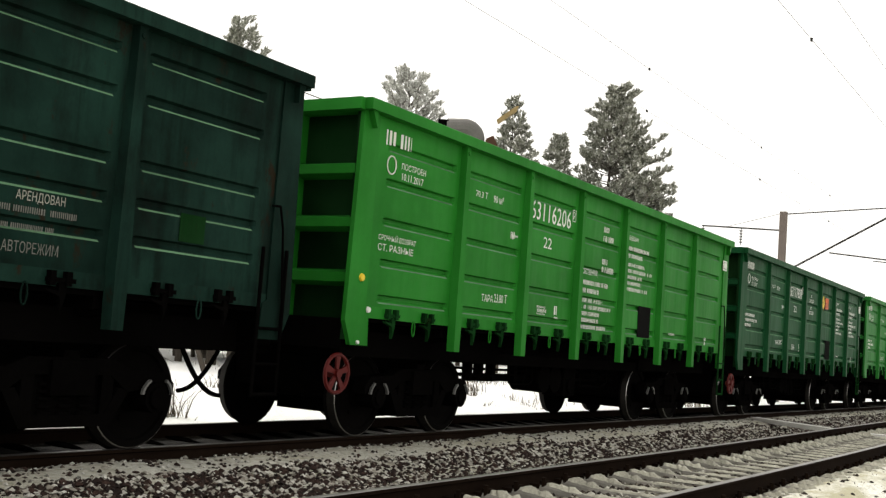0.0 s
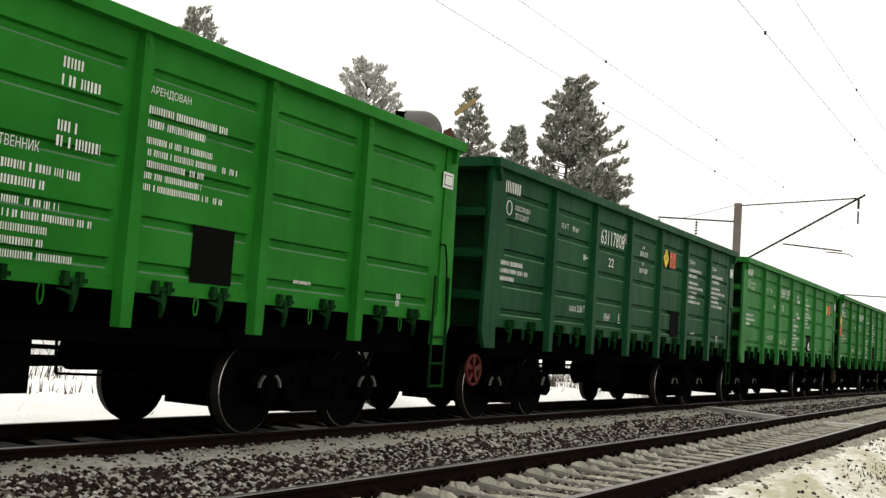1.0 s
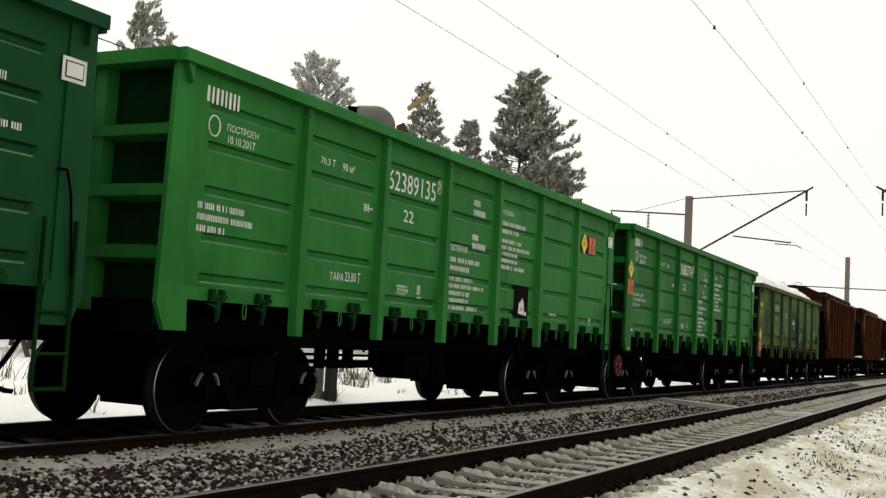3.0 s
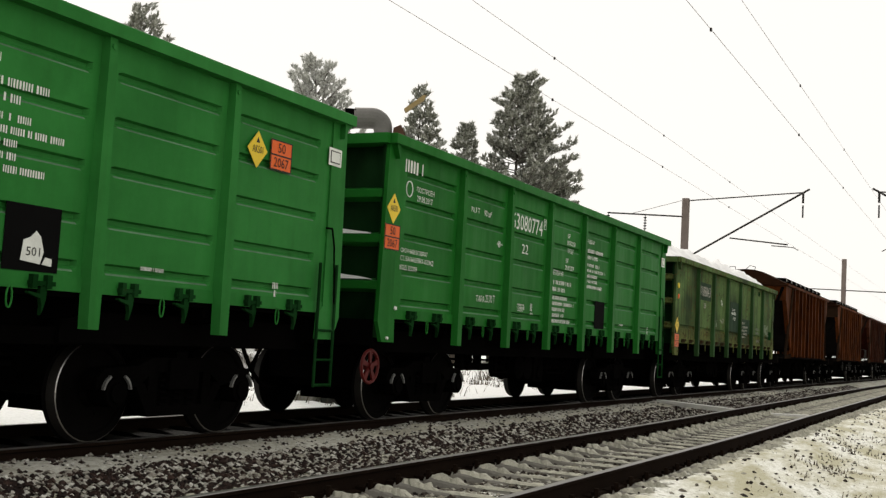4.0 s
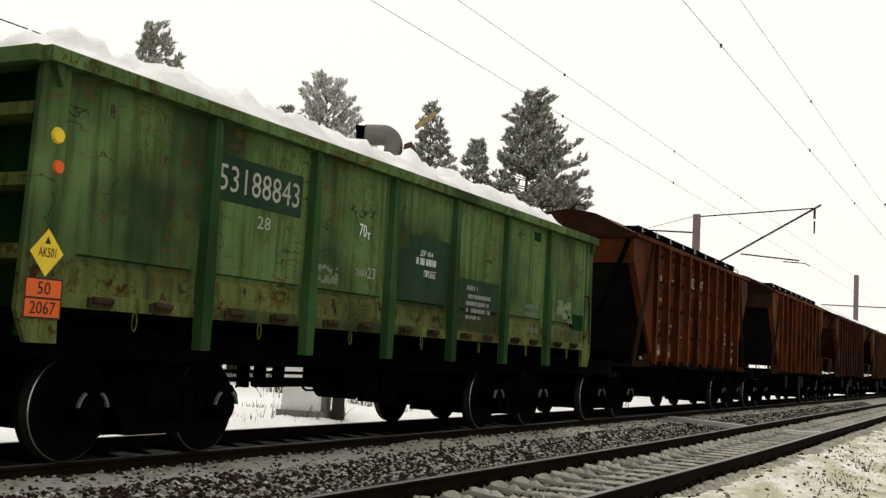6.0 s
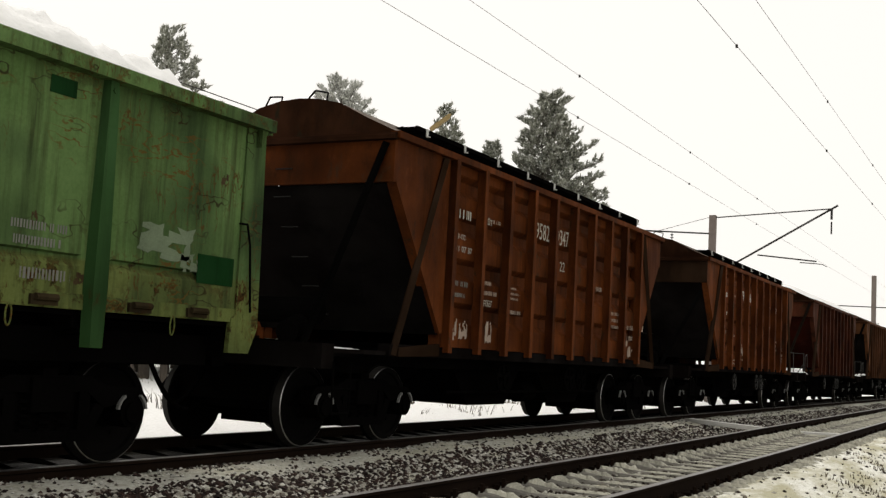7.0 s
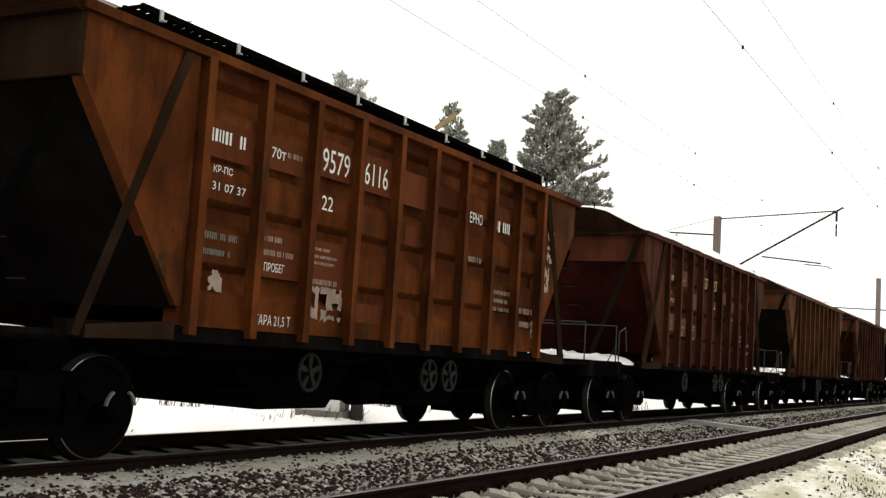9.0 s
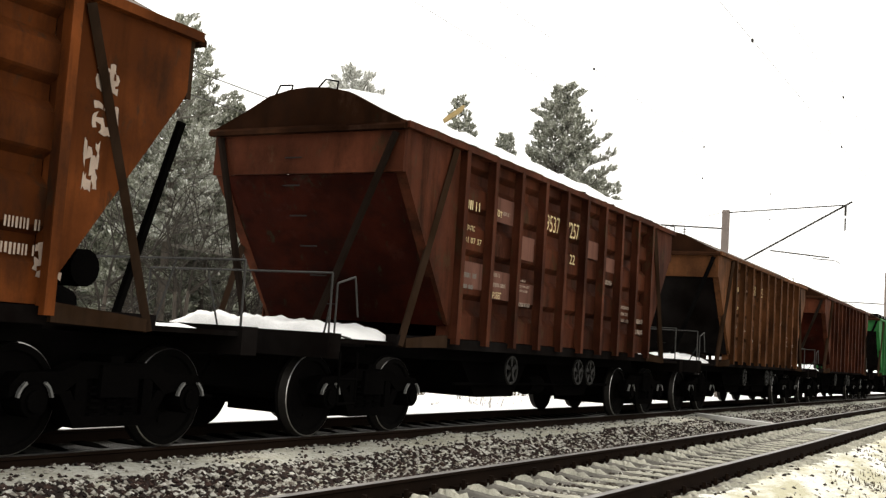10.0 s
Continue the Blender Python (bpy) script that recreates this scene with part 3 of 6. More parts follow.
def gondola(label, number, mat, top=3.645, grooves=(3.24, 2.85, 2.42, 1.97, 1.58), post_w=0.2, catches=True, post_mat=None):
    w = root("gondola_wagon", label, "freight wagon", pose(0, 0, 0), "wagons of the train")
    pm = post_mat or mat
    low = 1.36
    key = (mat.name, top)
    grimed = IRON if mat is PAINTS["dark"] else PAINTS["sooty_catch"]
    for s in (0, 180):
        cuts = [-HALF + 0.2] + POSTS + [HALF - 0.2]
        for a, b in zip(cuts, cuts[1:]):
            first, last = a == cuts[0], b == cuts[-1]
            if first or last:
                me = once(("panel", key, first), side_panel(top - 0.11, low, grooves, mat, a, b, 0.28 if first else 0.15, 0.28 if last else 0.15, catches))
                part("side_panel", me, w, pose(0, 0, 0, 0, 0, s))
            else:
                me = once(("panel", key), side_panel(top - 0.11, low, grooves, mat, -0.865, 0.865, 0.15, 0.15, catches))
                m = (a + b) / 2
                part("side_panel", me, w, pose(m if s == 0 else -m, 0, 0, 0, 0, s))
        rim = once(("rim", key), lambda: Form().prism([(SIDE - 0.13, top - 0.125), (SIDE - 0.13, top - 0.01), (SIDE - 0.118, top), (SIDE + 0.05, top), (SIDE + 0.06, top - 0.01), (SIDE + 0.06, top - 0.125)], "x", -HALF - 0.05, HALF + 0.05).mesh("top_rim", mat))
        part("top_rim", rim, w, pose(0, 0, 0, 0, 0, s))
        sill = once(("sill", key), lambda: Form().prism([(SIDE - 0.012, low - 0.015), (SIDE - 0.012, low + 0.11), (SIDE + 0.06, low + 0.11), (SIDE + 0.06, low - 0.015)], "x", -HALF + 0.12, HALF - 0.12).mesh("side_sill", mat))
        part("side_sill", sill, w, pose(0, 0, 0, 0, 0, s))
        for x in POSTS:
            part("post", post_mesh(top - 0.115, 1.045, pm, post_w), w, pose(x, 0, 0, 0, 0, s) if s == 0 else pose(x, 0, 0, 0, 0, s))
        # broad corner boards, cut to a foot at the bottom
        for e in (-1, 1):
            cb = once(("corner", key, e), lambda: Form().prism([(e * (HALF + 0.03), top - 0.12), (e * (HALF - 0.26), top - 0.12), (e * (HALF - 0.26), 1.42), (e * (HALF - 0.32), 1.38), (e * (HALF - 0.34), 1.05), (e * (HALF - 0.03), 1.05), (e * (HALF + 0.09), 1.30)], "y", SIDE - 0.022, SIDE + 0.03).prism([(e * (HALF - 0.02), top - 0.12), (e * (HALF - 0.12), top - 0.12), (e * (HALF - 0.12), top - 0.3)], "y", SIDE - 0.09, SIDE - 0.02).mesh("corner_board", mat))
            part("corner_board", cb, w, pose(0, 0, 0, 0, 0, s))
        # catches of the floor hatches, and tie rings
        spans = [(-6.1, -4.4)] + list(zip(POSTS, POSTS[1:])) + [(4.4, 6.1)]
        for a, b in spans:
            c = (a + b) / 2
            for dx in (-0.38, 0.36):
                part("hatch_catch", hook_mesh(grimed) if catches else lug_mesh(), w, pose(c + dx, 0, 0) if s == 0 else pose(-c - dx, 0, 0, 0, 0, 180))
            part("tie_ring", ring_mesh(mat), w, pose(c, 0, 0) if s == 0 else pose(-c, 0, 0, 0, 0, 180))
    for e in (0, 180):
        # The shade in the recessed end is put into the wall and post colour.
        end = once(("end", key), lambda: Form().box(-HALF + 0.16, -HALF + 0.22, SIDE + 0.02, -SIDE - 0.02, 1.25, top - 0.12).mesh("end_wall", PAINTS["shaded_green"]))
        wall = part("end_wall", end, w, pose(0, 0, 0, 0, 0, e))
        corner = once(("end_corner", top), lambda: Form().box(-HALF + 0.0, -HALF + 0.2, -0.03, 0.03, 1.1, top - 0.13).mesh("corner_post", PAINTS["shaded_green"]))
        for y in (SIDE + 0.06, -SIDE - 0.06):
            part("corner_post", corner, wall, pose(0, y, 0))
        beam = once(("endbeam", key), lambda: Form().box(-HALF - 0.12, -HALF + 0.23, SIDE - 0.03, -SIDE + 0.03, top - 0.13, top - 0.004).mesh("end_top_beam", mat))
        part("end_top_beam", beam, wall)
        belt = once(("belt", key), lambda: Form().prism([(-HALF + 0.16, -0.09), (-HALF - 0.02, -0.05), (-HALF - 0.02, 0.05), (-HALF + 0.16, 0.09)], "y", SIDE + 0.06, -SIDE - 0.06).mesh("end_belt", mat))
        for z in (1.75, 2.33, 2.9):
            part("end_belt", belt, wall, pose(0, 0, z))
        ep = once(("endpost", key), lambda: Form().box(-HALF + 0.0, -HALF + 0.16, -0.07, 0.07, 1.2, top - 0.13).mesh("end_post", mat))
        for y in (-0.55, 0.55):
            part("end_post", ep, wall, pose(0, y, 0))
        part("coupler", coupler_mesh(), w, pose(6.0, 0, 0, 0, 0, 0) if e else pose(-6.0, 0, 0, 0, 0, 180))
        add_bogie(w, -4.325 if e == 0 else 4.325)
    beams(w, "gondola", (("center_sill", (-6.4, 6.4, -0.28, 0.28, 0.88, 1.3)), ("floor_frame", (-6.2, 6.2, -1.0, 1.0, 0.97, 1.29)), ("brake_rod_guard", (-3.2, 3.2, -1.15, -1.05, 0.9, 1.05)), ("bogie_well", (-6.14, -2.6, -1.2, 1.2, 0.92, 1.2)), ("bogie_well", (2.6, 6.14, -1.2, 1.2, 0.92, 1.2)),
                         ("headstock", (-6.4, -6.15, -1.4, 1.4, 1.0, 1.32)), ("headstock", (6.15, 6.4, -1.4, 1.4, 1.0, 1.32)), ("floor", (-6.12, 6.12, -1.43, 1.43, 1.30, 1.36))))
    under = part("underframe", once("underframe", lambda: Form().prism([(-1.42, 1.3), (1.42, 1.3), (1.42, 1.2), (0.4, 0.98), (-0.4, 0.98), (-1.42, 1.2)], "x", -4.45, -4.2).mesh("underframe", IRON)), w, None, "steel underframe, black with soot and painted shade")
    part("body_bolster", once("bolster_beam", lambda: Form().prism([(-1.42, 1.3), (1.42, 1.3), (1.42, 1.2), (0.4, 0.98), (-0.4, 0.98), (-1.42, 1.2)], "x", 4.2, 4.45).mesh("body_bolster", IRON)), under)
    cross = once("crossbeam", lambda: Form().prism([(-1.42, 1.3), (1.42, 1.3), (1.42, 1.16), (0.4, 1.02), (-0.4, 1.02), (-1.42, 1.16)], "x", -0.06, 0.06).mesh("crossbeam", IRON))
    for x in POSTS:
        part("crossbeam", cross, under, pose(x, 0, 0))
    part("brake_gear", brake_gear_mesh("gondola"), w)
    ladder = once(("ladder", mat.name), lambda: Form().bar((6.02, SIDE - 0.05, 0.52), (6.02, SIDE - 0.05, 1.9), 0.018).bar((6.36, SIDE - 0.05, 0.52), (6.36, SIDE - 0.05, 1.9), 0.018).bar((6.02, SIDE - 0.05, 0.54), (6.36, SIDE - 0.05, 0.54), 0.018).bar((6.02, SIDE - 0.05, 0.82), (6.36, SIDE - 0.05, 0.82), 0.014).bar((6.02, SIDE - 0.05, 1.15), (6.36, SIDE - 0.05, 1.15), 0.014).mesh("ladder", grimed))
    if catches:
        part("ladder", ladder, w)
    rod = once(("rod", mat.name), lambda: Form().line([(6.12, SIDE - 0.03, 2.3), (6.2, SIDE - 0.06, 2.3), (6.26, SIDE - 0.06, 2.1), (6.33, SIDE - 0.06, 1.45)], 0.012).mesh("uncoupling_rod", IRON))
    part("uncoupling_rod", rod, w)
    return w


def hazard_plates(w, x, z, stacked):
    """A yellow diamond and an orange code plate."""
    y = SIDE - 0.026
    d = once("diamond", lambda: Form().prism([(0, -0.19), (0.17, 0), (0, 0.19), (-0.17, 0)], "y", -0.002, 0.002).mesh("hazard_diamond", YELLOW))
    o = once("code_plate", lambda: Form().box(-0.19, 0.19, -0.002, 0.002, -0.16, 0.16).mesh("code_plate", ORANGE))
    bars = once("code_bars", lambda: Form().box(-0.19, 0.19, -0.004, -0.002, -0.008, 0.008).box(-0.19, -0.178, -0.004, -0.002, -0.16, 0.16).box(0.178, 0.19, -0.004, -0.002, -0.16, 0.16).box(-0.19, 0.19, -0.004, -0.002, 0.148, 0.16).box(-0.19, 0.19, -0.004, -0.002, -0.16, -0.148).mesh("plate_border", BLACK))
    dia = part("hazard_diamond", d, w, pose(x, y, z), "yellow hazard diamond")
    lettering("AK501", -0.09, -0.035, 0.075, 0.18, BLACK, dia, -0.006)
    part("emblem", once("dia_emblem", lambda: Form().prism([(0, 0.13), (0.03, 0.07), (-0.03, 0.07)], "y", -0.004, -0.003).mesh("emblem", BLACK)), dia)
    px, pz = (x, z - 0.36) if stacked else (x + 0.42, z)
    pl = part("code_plate", o, w, pose(px, y, pz), "orange hazard code plate")
    part("plate_border", bars, pl)
    lettering("50", -0.065, 0.03, 0.1, 0.13, BLACK, pl, -0.006)
    lettering("2067", -0.13, -0.125, 0.1, 0.26, BLACK, pl, -0.006)




def box_frame(x, z, wide, high, w):
    """A thin stencilled outline round a letter."""
    t = 0.008
    part("letter_frame", once(("letter_frame", wide, high), lambda: Form().prism([(0, 0), (wide, 0), (wide, t), (0, t)], "y", -0.001, 0.001).prism([(0, high - t), (wide, high - t), (wide, high), (0, high)], "y", -0.001, 0.001).prism([(0, t), (t, t), (t, high - t), (0, high - t)], "y", -0.001, 0.001).prism([(wide - t, t), (wide, t), (wide, high - t), (wide - t, high - t)], "y", -0.001, 0.001).mesh("letter_frame", WHITE)), w, pose(x, SIDE - 0.005, z))


def mark_gondola(w, number, seed, tare, date, hatch_x=1.95, home=(), nx=-2.455, aside=0.0):
    """The stencils that this family of wagons shares."""
    rows_of_bars(-6.0, 3.40, [(0.0, 0.17, 0.5)], WHITE, w, seed)
    part("emblem", once("ring_emblem", lambda: Form().line([(0.085 * math.cos(a), 0, 0.1 * math.sin(a)) for a in [2 * math.pi * i / 18 for i in range(19)]], 0.008, 5).mesh("emblem", WHITE)), w, pose(-5.86, SIDE - 0.004, 3.03))
    lettering("ПОСТРОЕН", -5.66, 3.02, 0.07, 0.5, WHITE, w)
    lettering(date, -5.64, 2.90, 0.08, 0.44, WHITE, w)
    if home:
        for k, (line, wide) in enumerate(home):
            lettering(line, -6.0, 2.20 - 0.115 * k, 0.075, wide, WHITE, w)
    else:
        rows_of_bars(-6.02, 2.28, [(0, 0.065, 0.72), (0.11, 0.065, 0.9), (0.22, 0.065, 0.45)], WHITE, w, seed + 1)
    lettering("70,3 Т", -3.98, 2.97, 0.09, 0.3, WHITE, w)
    lettering("90 м³", -3.52, 2.97, 0.09, 0.26, WHITE, w)
    rows_of_bars(-3.0, 2.66, [(0, 0.1, 0.12), (0.035, 0.03, 0.2)], WHITE, w, seed + 2)
    lettering(number, nx, 2.92, 0.25, 1.28 if nx < -2.4 else 1.14, WHITE, w)
    lettering("22", -2.02 + aside, 2.56, 0.15, 0.26, WHITE, w)
    lettering("Р", -1.10, 3.07, 0.12, 0.06, WHITE, w)
    box_frame(-1.125, 3.045, 0.11, 0.17, w)
    lettering("ТАРА", -3.66 + aside, 1.70, 0.09, 0.3, WHITE, w)
    lettering(tare, -3.33 + aside, 1.69, 0.13, 0.34, WHITE, w)
    rows_of_bars(-2.1 + aside, 1.75, [(0, 0.03, 0.28), (0.04, 0.05, 0.3), (0.1, 0.02, 0.26)], WHITE, w, seed + 3)
    rows_of_bars(-1.55 + aside * 1.7, 1.78, [(0, 0.13, 0.1), (0.15, 0.03, 0.12)], WHITE, w, seed + 4)
    dark = once("hatch_patch", lambda: Form().box(-0.28, 0.28, -0.003, 0.003, -0.26, 0.26).mesh("repair_hatch", DARKNESS))
    part("dark_patch", dark, w, pose(hatch_x, SIDE - 0.006, 1.74), "black square patch on the side")
    rows_of_bars(3.2, 1.62, [(0, 0.035, 0.3)], WHITE, w, seed + 5)
    rows_of_bars(5.2, 1.62, [(0, 0.07, 0.1), (0.08, 0.07, 0.07), (0.16, 0.06, 0.12)], WHITE, w, seed + 6)
    fr = once("data_plate", lambda: Form().box(-0.13, 0.13, -0.004, 0, -0.1, 0.1).mesh("data_plate", WHITE))
    fi = once("data_plate_in", lambda: Form().box(-0.10, 0.10, -0.007, -0.004, -0.07, 0.07).mesh("data_plate_border", BLACK))
    fj = once("data_plate_in2", lambda: Form().box(-0.088, 0.088, -0.010, -0.007, -0.058, 0.058).mesh("data_plate_face", WHITE))
    p = part("data_plate", fr, w, pose(6.22, SIDE - 0.024, 3.12), "white framed data plate")
    part("border", fi, p)
    part("face", fj, p)


def owner_lines(w, x, z, seed, title, wide=1.2):
    lettering(title, x, z - 0.09, 0.085, 0.6 if len(title) > 9 else 0.5, WHITE, w)
    rows_of_bars(x, z - 0.18, [(0, 0.07, wide * 0.85), (0.12, 0.07, wide * 0.6), (0.27, 0.06, wide * 0.7), (0.37, 0.06, wide), (0.47, 0.06, wide * 0.62), (0.57, 0.06, wide * 0.6), (0.67, 0.06, wide * 0.85)], WHITE, w, seed)


# ---- grain hopper wagon ----
RIBS = [-3.93 + 0.8833 * k for k in range(10)]
BACK = -0.17  # the body sits this far off the wagon's middle
EAVE, CROWN = 3.78, 4.31
ROOF = [(-1.5, EAVE - 0.04), (-1.49, EAVE + 0.03), (-1.02, 4.02), (-0.62, 4.22), (-0.3, 4.29), (0, CROWN), (0.3, 4.29), (0.62, 4.22), (1.02, 4.02), (1.49, EAVE + 0.03), (1.5, EAVE - 0.04)]


def hopper(label, mat, dark_mat, snowy, walkway=True, rails=False, head_mat=None, wheel_mat=None):
    w = root("hopper_wagon", label, "freight wagon", pose(0, 0, 0), "wagons of the train")
    key = mat.name
    head_mat = head_mat or mat
    for s in (0, 180):
        def side():
            pr = [(0.0, 1.25), (-0.0, 1.5)]
            for z in (1.72, 2.32, 2.92, 3.46):
                pr += [(0.0, z - 0.16), (0.03, z - 0.13), (0.10, z - 0.06), (0.10, z + 0.07), (0.02, z + 0.12), (0.0, z + 0.14)]
            pr += [(0.0, EAVE), (0.15, EAVE), (0.15, 1.25)]
            return Form().prism([(SIDE + 0.07 + a, z) for a, z in pr], "x", -4.02, 4.02).mesh("side_wall", mat)
        wall = part("side_wall", once(("hside", key), side), w, pose(BACK, 0, 0, 0, 0, s))
        rib = once(("hrib", key), lambda: Form().prism([(-0.012, SIDE + 0.08), (-0.012, SIDE - 0.05), (-0.05, SIDE - 0.052), (-0.05, SIDE - 0.068), (0.05, SIDE - 0.068), (0.05, SIDE - 0.052), (0.012, SIDE - 0.05), (0.012, SIDE + 0.08)], "z", 1.17, EAVE - 0.03).mesh("rib", mat))
        for x in RIBS:
            part("rib", rib, wall, pose(x, 0, 0))
        gus = once(("hgus", key), lambda: Form().prism([(-4.02, EAVE), (-5.42, EAVE), (-5.42, 3.25), (-5.37, 3.16), (-4.09, 1.42), (-4.02, 1.42)], "y", SIDE + 0.02, SIDE + 0.16).mesh("end_gusset", mat))
        part("end_gusset", gus, w, pose(BACK, 0, 0, 0, 0, s))
        gus = once(("hgus2", key), lambda: Form().prism([(4.02, EAVE), (5.42, EAVE), (5.42, 3.25), (5.37, 3.16), (4.09, 1.42), (4.02, 1.42)], "y", SIDE + 0.02, SIDE + 0.16).mesh("end_gusset", mat))
        part("end_gusset", gus, w, pose(BACK, 0, 0, 0, 0, s))
        eave = once(("heave", key), lambda: Form().prism([(SIDE - 0.06, EAVE - 0.05), (SIDE - 0.06, EAVE + 0.035), (SIDE + 0.08, EAVE + 0.035), (SIDE + 0.08, EAVE - 0.05)], "x", -5.5, 5.5).mesh("eave_rail", mat))
        part("eave_rail", eave, w, pose(BACK, 0, 0, 0, 0, s))
        sill = once(("hsill", key), lambda: Form().box(-5.3, 5.3, SIDE + 0.04, SIDE + 0.2, 1.1, 1.24).mesh("side_sill", dark_mat))
        part("side_sill", sill, w, pose(BACK, 0, 0, 0, 0, s))
        for e in (-1, 1):
            strut = once(("hstrut", key, e), lambda: Form().bar((e * 4.2, SIDE - 0.01, 3.7), (e * 5.22, SIDE + 0.05, 1.1), 0.055, 0.055, 4).mesh("end_strut", PAINTS["grimy"]))
            part("end_strut", strut, w, pose(BACK, 0, 0, 0, 0, s))
            beam = once(("hbeam", key, e), lambda: Form().prism([(e * 4.1, 1.28), (e * 5.15, 1.2), (e * 5.15, 1.09), (e * 4.1, 1.12)], "y", SIDE + 0.0, SIDE + 0.06).mesh("end_beam", PAINTS["grimy"]))
            part("end_beam", beam, w, pose(BACK, 0, 0, 0, 0, s))
    for e in (0, 180):
        head = once(("hhead", key), lambda: Form().box(-5.47, -5.41, SIDE + 0.02, -SIDE - 0.02, 3.2, EAVE + 0.02).mesh("end_wall", head_mat))
        hd = part("end_wall", head, w, pose(BACK, 0, 0, 0, 0, e))
        arch = once("harch", lambda: Form().prism(ROOF, "x", -5.49, -5.42).mesh("end_arch", PAINTS["arch"]))
        part("end_arch", arch, hd, None, "dark brown arched end of the roof")
        drip = once(("hdrip", key), lambda: Form().prism([(-5.58, EAVE - 0.07), (-5.58, EAVE - 0.02), (-5.47, EAVE + 0.04), (-5.47, EAVE - 0.07)], "y", SIDE - 0.02, -SIDE + 0.02).mesh("end_eave", PAINTS["arch"]))
        part("end_eave", drip, hd)
        # The recess below the end wall has its shade in this sheet's colour.
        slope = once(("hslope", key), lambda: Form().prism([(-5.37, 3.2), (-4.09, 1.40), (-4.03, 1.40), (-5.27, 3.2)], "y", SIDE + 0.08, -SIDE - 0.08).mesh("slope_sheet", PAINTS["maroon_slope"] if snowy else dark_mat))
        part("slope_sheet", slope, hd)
        inner = once(("hinner", key), lambda: Form().bar((-5.5, -1.36, 3.68 if head_mat is mat else 3.0), (-5.75, -0.5, 1.2), 0.05, n=6).bar((-5.5, 1.36, 3.68 if head_mat is mat else 3.0), (-5.75, 0.5, 1.2), 0.05, n=6).mesh("end_brace", PAINTS["sooty_strut"] if snowy else IRON))
        part("end_brace", inner, hd)
        rung = once("rung", lambda: Form().bar((0, -0.13, 0), (0, 0.13, 0), 0.009, n=5).mesh("rung", DULL))
        for k in range(7):
            z = 1.6 + 0.36 * k
            part("rung", rung, hd, pose(-5.5 if z > 3 else -4.25 - (z - 1.3) * 0.76, 0.15, z))
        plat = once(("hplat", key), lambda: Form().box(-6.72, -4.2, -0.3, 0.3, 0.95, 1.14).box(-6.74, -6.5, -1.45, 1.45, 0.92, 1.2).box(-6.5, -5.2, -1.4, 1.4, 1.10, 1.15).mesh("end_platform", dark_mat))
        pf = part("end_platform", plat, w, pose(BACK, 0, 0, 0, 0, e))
        part("coupler", coupler_mesh(), w, pose(6.35, 0, 0) if e else pose(-6.35, 0, 0, 0, 0, 180))
        tank = once("air_tank", lambda: Form().bar((-5.1, -0.25, 1.62), (-5.1, 0.75, 1.62), 0.17, n=14).bar((-5.9, -0.35, 1.32), (-5.45, -0.2, 1.42), 0.14, n=12).mesh("air_reservoir", IRON))
        railed = rails == 1 or rails == 2 and e == 180
        if rails != 1:
            part("air_reservoir", tank, pf)
        if railed:
            def hand():
                f = Form()
                f.line([(-6.65, -1.38, 1.15), (-6.65, -1.38, 1.86), (-6.65, 1.3, 1.86), (-6.65, 1.3, 1.15)], 0.013)
                f.line([(-6.65, -1.38, 1.2), (-6.2, -1.38, 1.15)], 0.012).line([(-6.65, -1.38, 1.5), (-6.35, -1.1, 1.15)], 0.012)
                f.line([(-6.65, 0.4, 1.86), (-6.5, 0.3, 1.15)], 0.012)
                f.line([(-6.6, -1.42, 1.2), (-6.6, -1.42, 1.75), (-6.25, -1.42, 1.85), (-6.15, -1.42, 1.4)], 0.012)
                return f.mesh("handrail", STEEL)
            part("handrail", once("handrail", hand), pf)
        step = once("hstep", lambda: Form().bar((-6.55, SIDE, 1.0), (-6.55, SIDE, 0.42), 0.014).bar((-6.2, SIDE, 1.0), (-6.2, SIDE, 0.42), 0.014).bar((-6.55, SIDE, 0.43), (-6.2, SIDE, 0.43), 0.016).bar((-6.55, SIDE, 0.7), (-6.2, SIDE, 0.7), 0.014).mesh("step", IRON))
        part("step", step, pf)
        part("snow", once("platform_snow", lambda: snow_heap("platform_snow", -6.45, -5.25, -1.36, 1.3, 1.10, 0.09, 8.0, 16, 26)), pf, None, "thin snow lying on the platform")
        add_bogie(w, BACK - 5.25 if e == 0 else BACK + 5.25)
    roof = once(("hroof", key), lambda: Form().prism(ROOF, "x", -5.42, 5.42).mesh("roof", PAINTS["roof"]))
    rf = part("roof", roof, w, pose(BACK, 0, 0))
    def hatch():
        f = Form()
        for y in (-0.62,):
            f.box(-0.55, 0.55, y - 0.25, y + 0.3, 4.22, 4.31)
        return f.mesh("roof_hatch", dark_mat)
    for x in (-3.6, -1.2, 1.2, 3.6):
        part("roof_hatch", once(("hhatch", key), hatch), rf, pose(x, 0.5, 0))
    def grating():
        f = Form()
        for y in (-0.74, -0.52, -0.3):
            f.box(-4.6, 4.6, y - 0.02, y + 0.02, 4.47, 4.53)
        for k in range(77):
            x = -4.56 + k * 0.12
            f.box(x - 0.022, x + 0.022, -0.76, -0.28, 4.50, 4.525)
        for k in range(9):
            x = -4.4 + k * 1.1
            f.box(x - 0.02, x + 0.02, -0.78, -0.28, 4.38, 4.48)
        return f.mesh("roof_walkway", IRON)
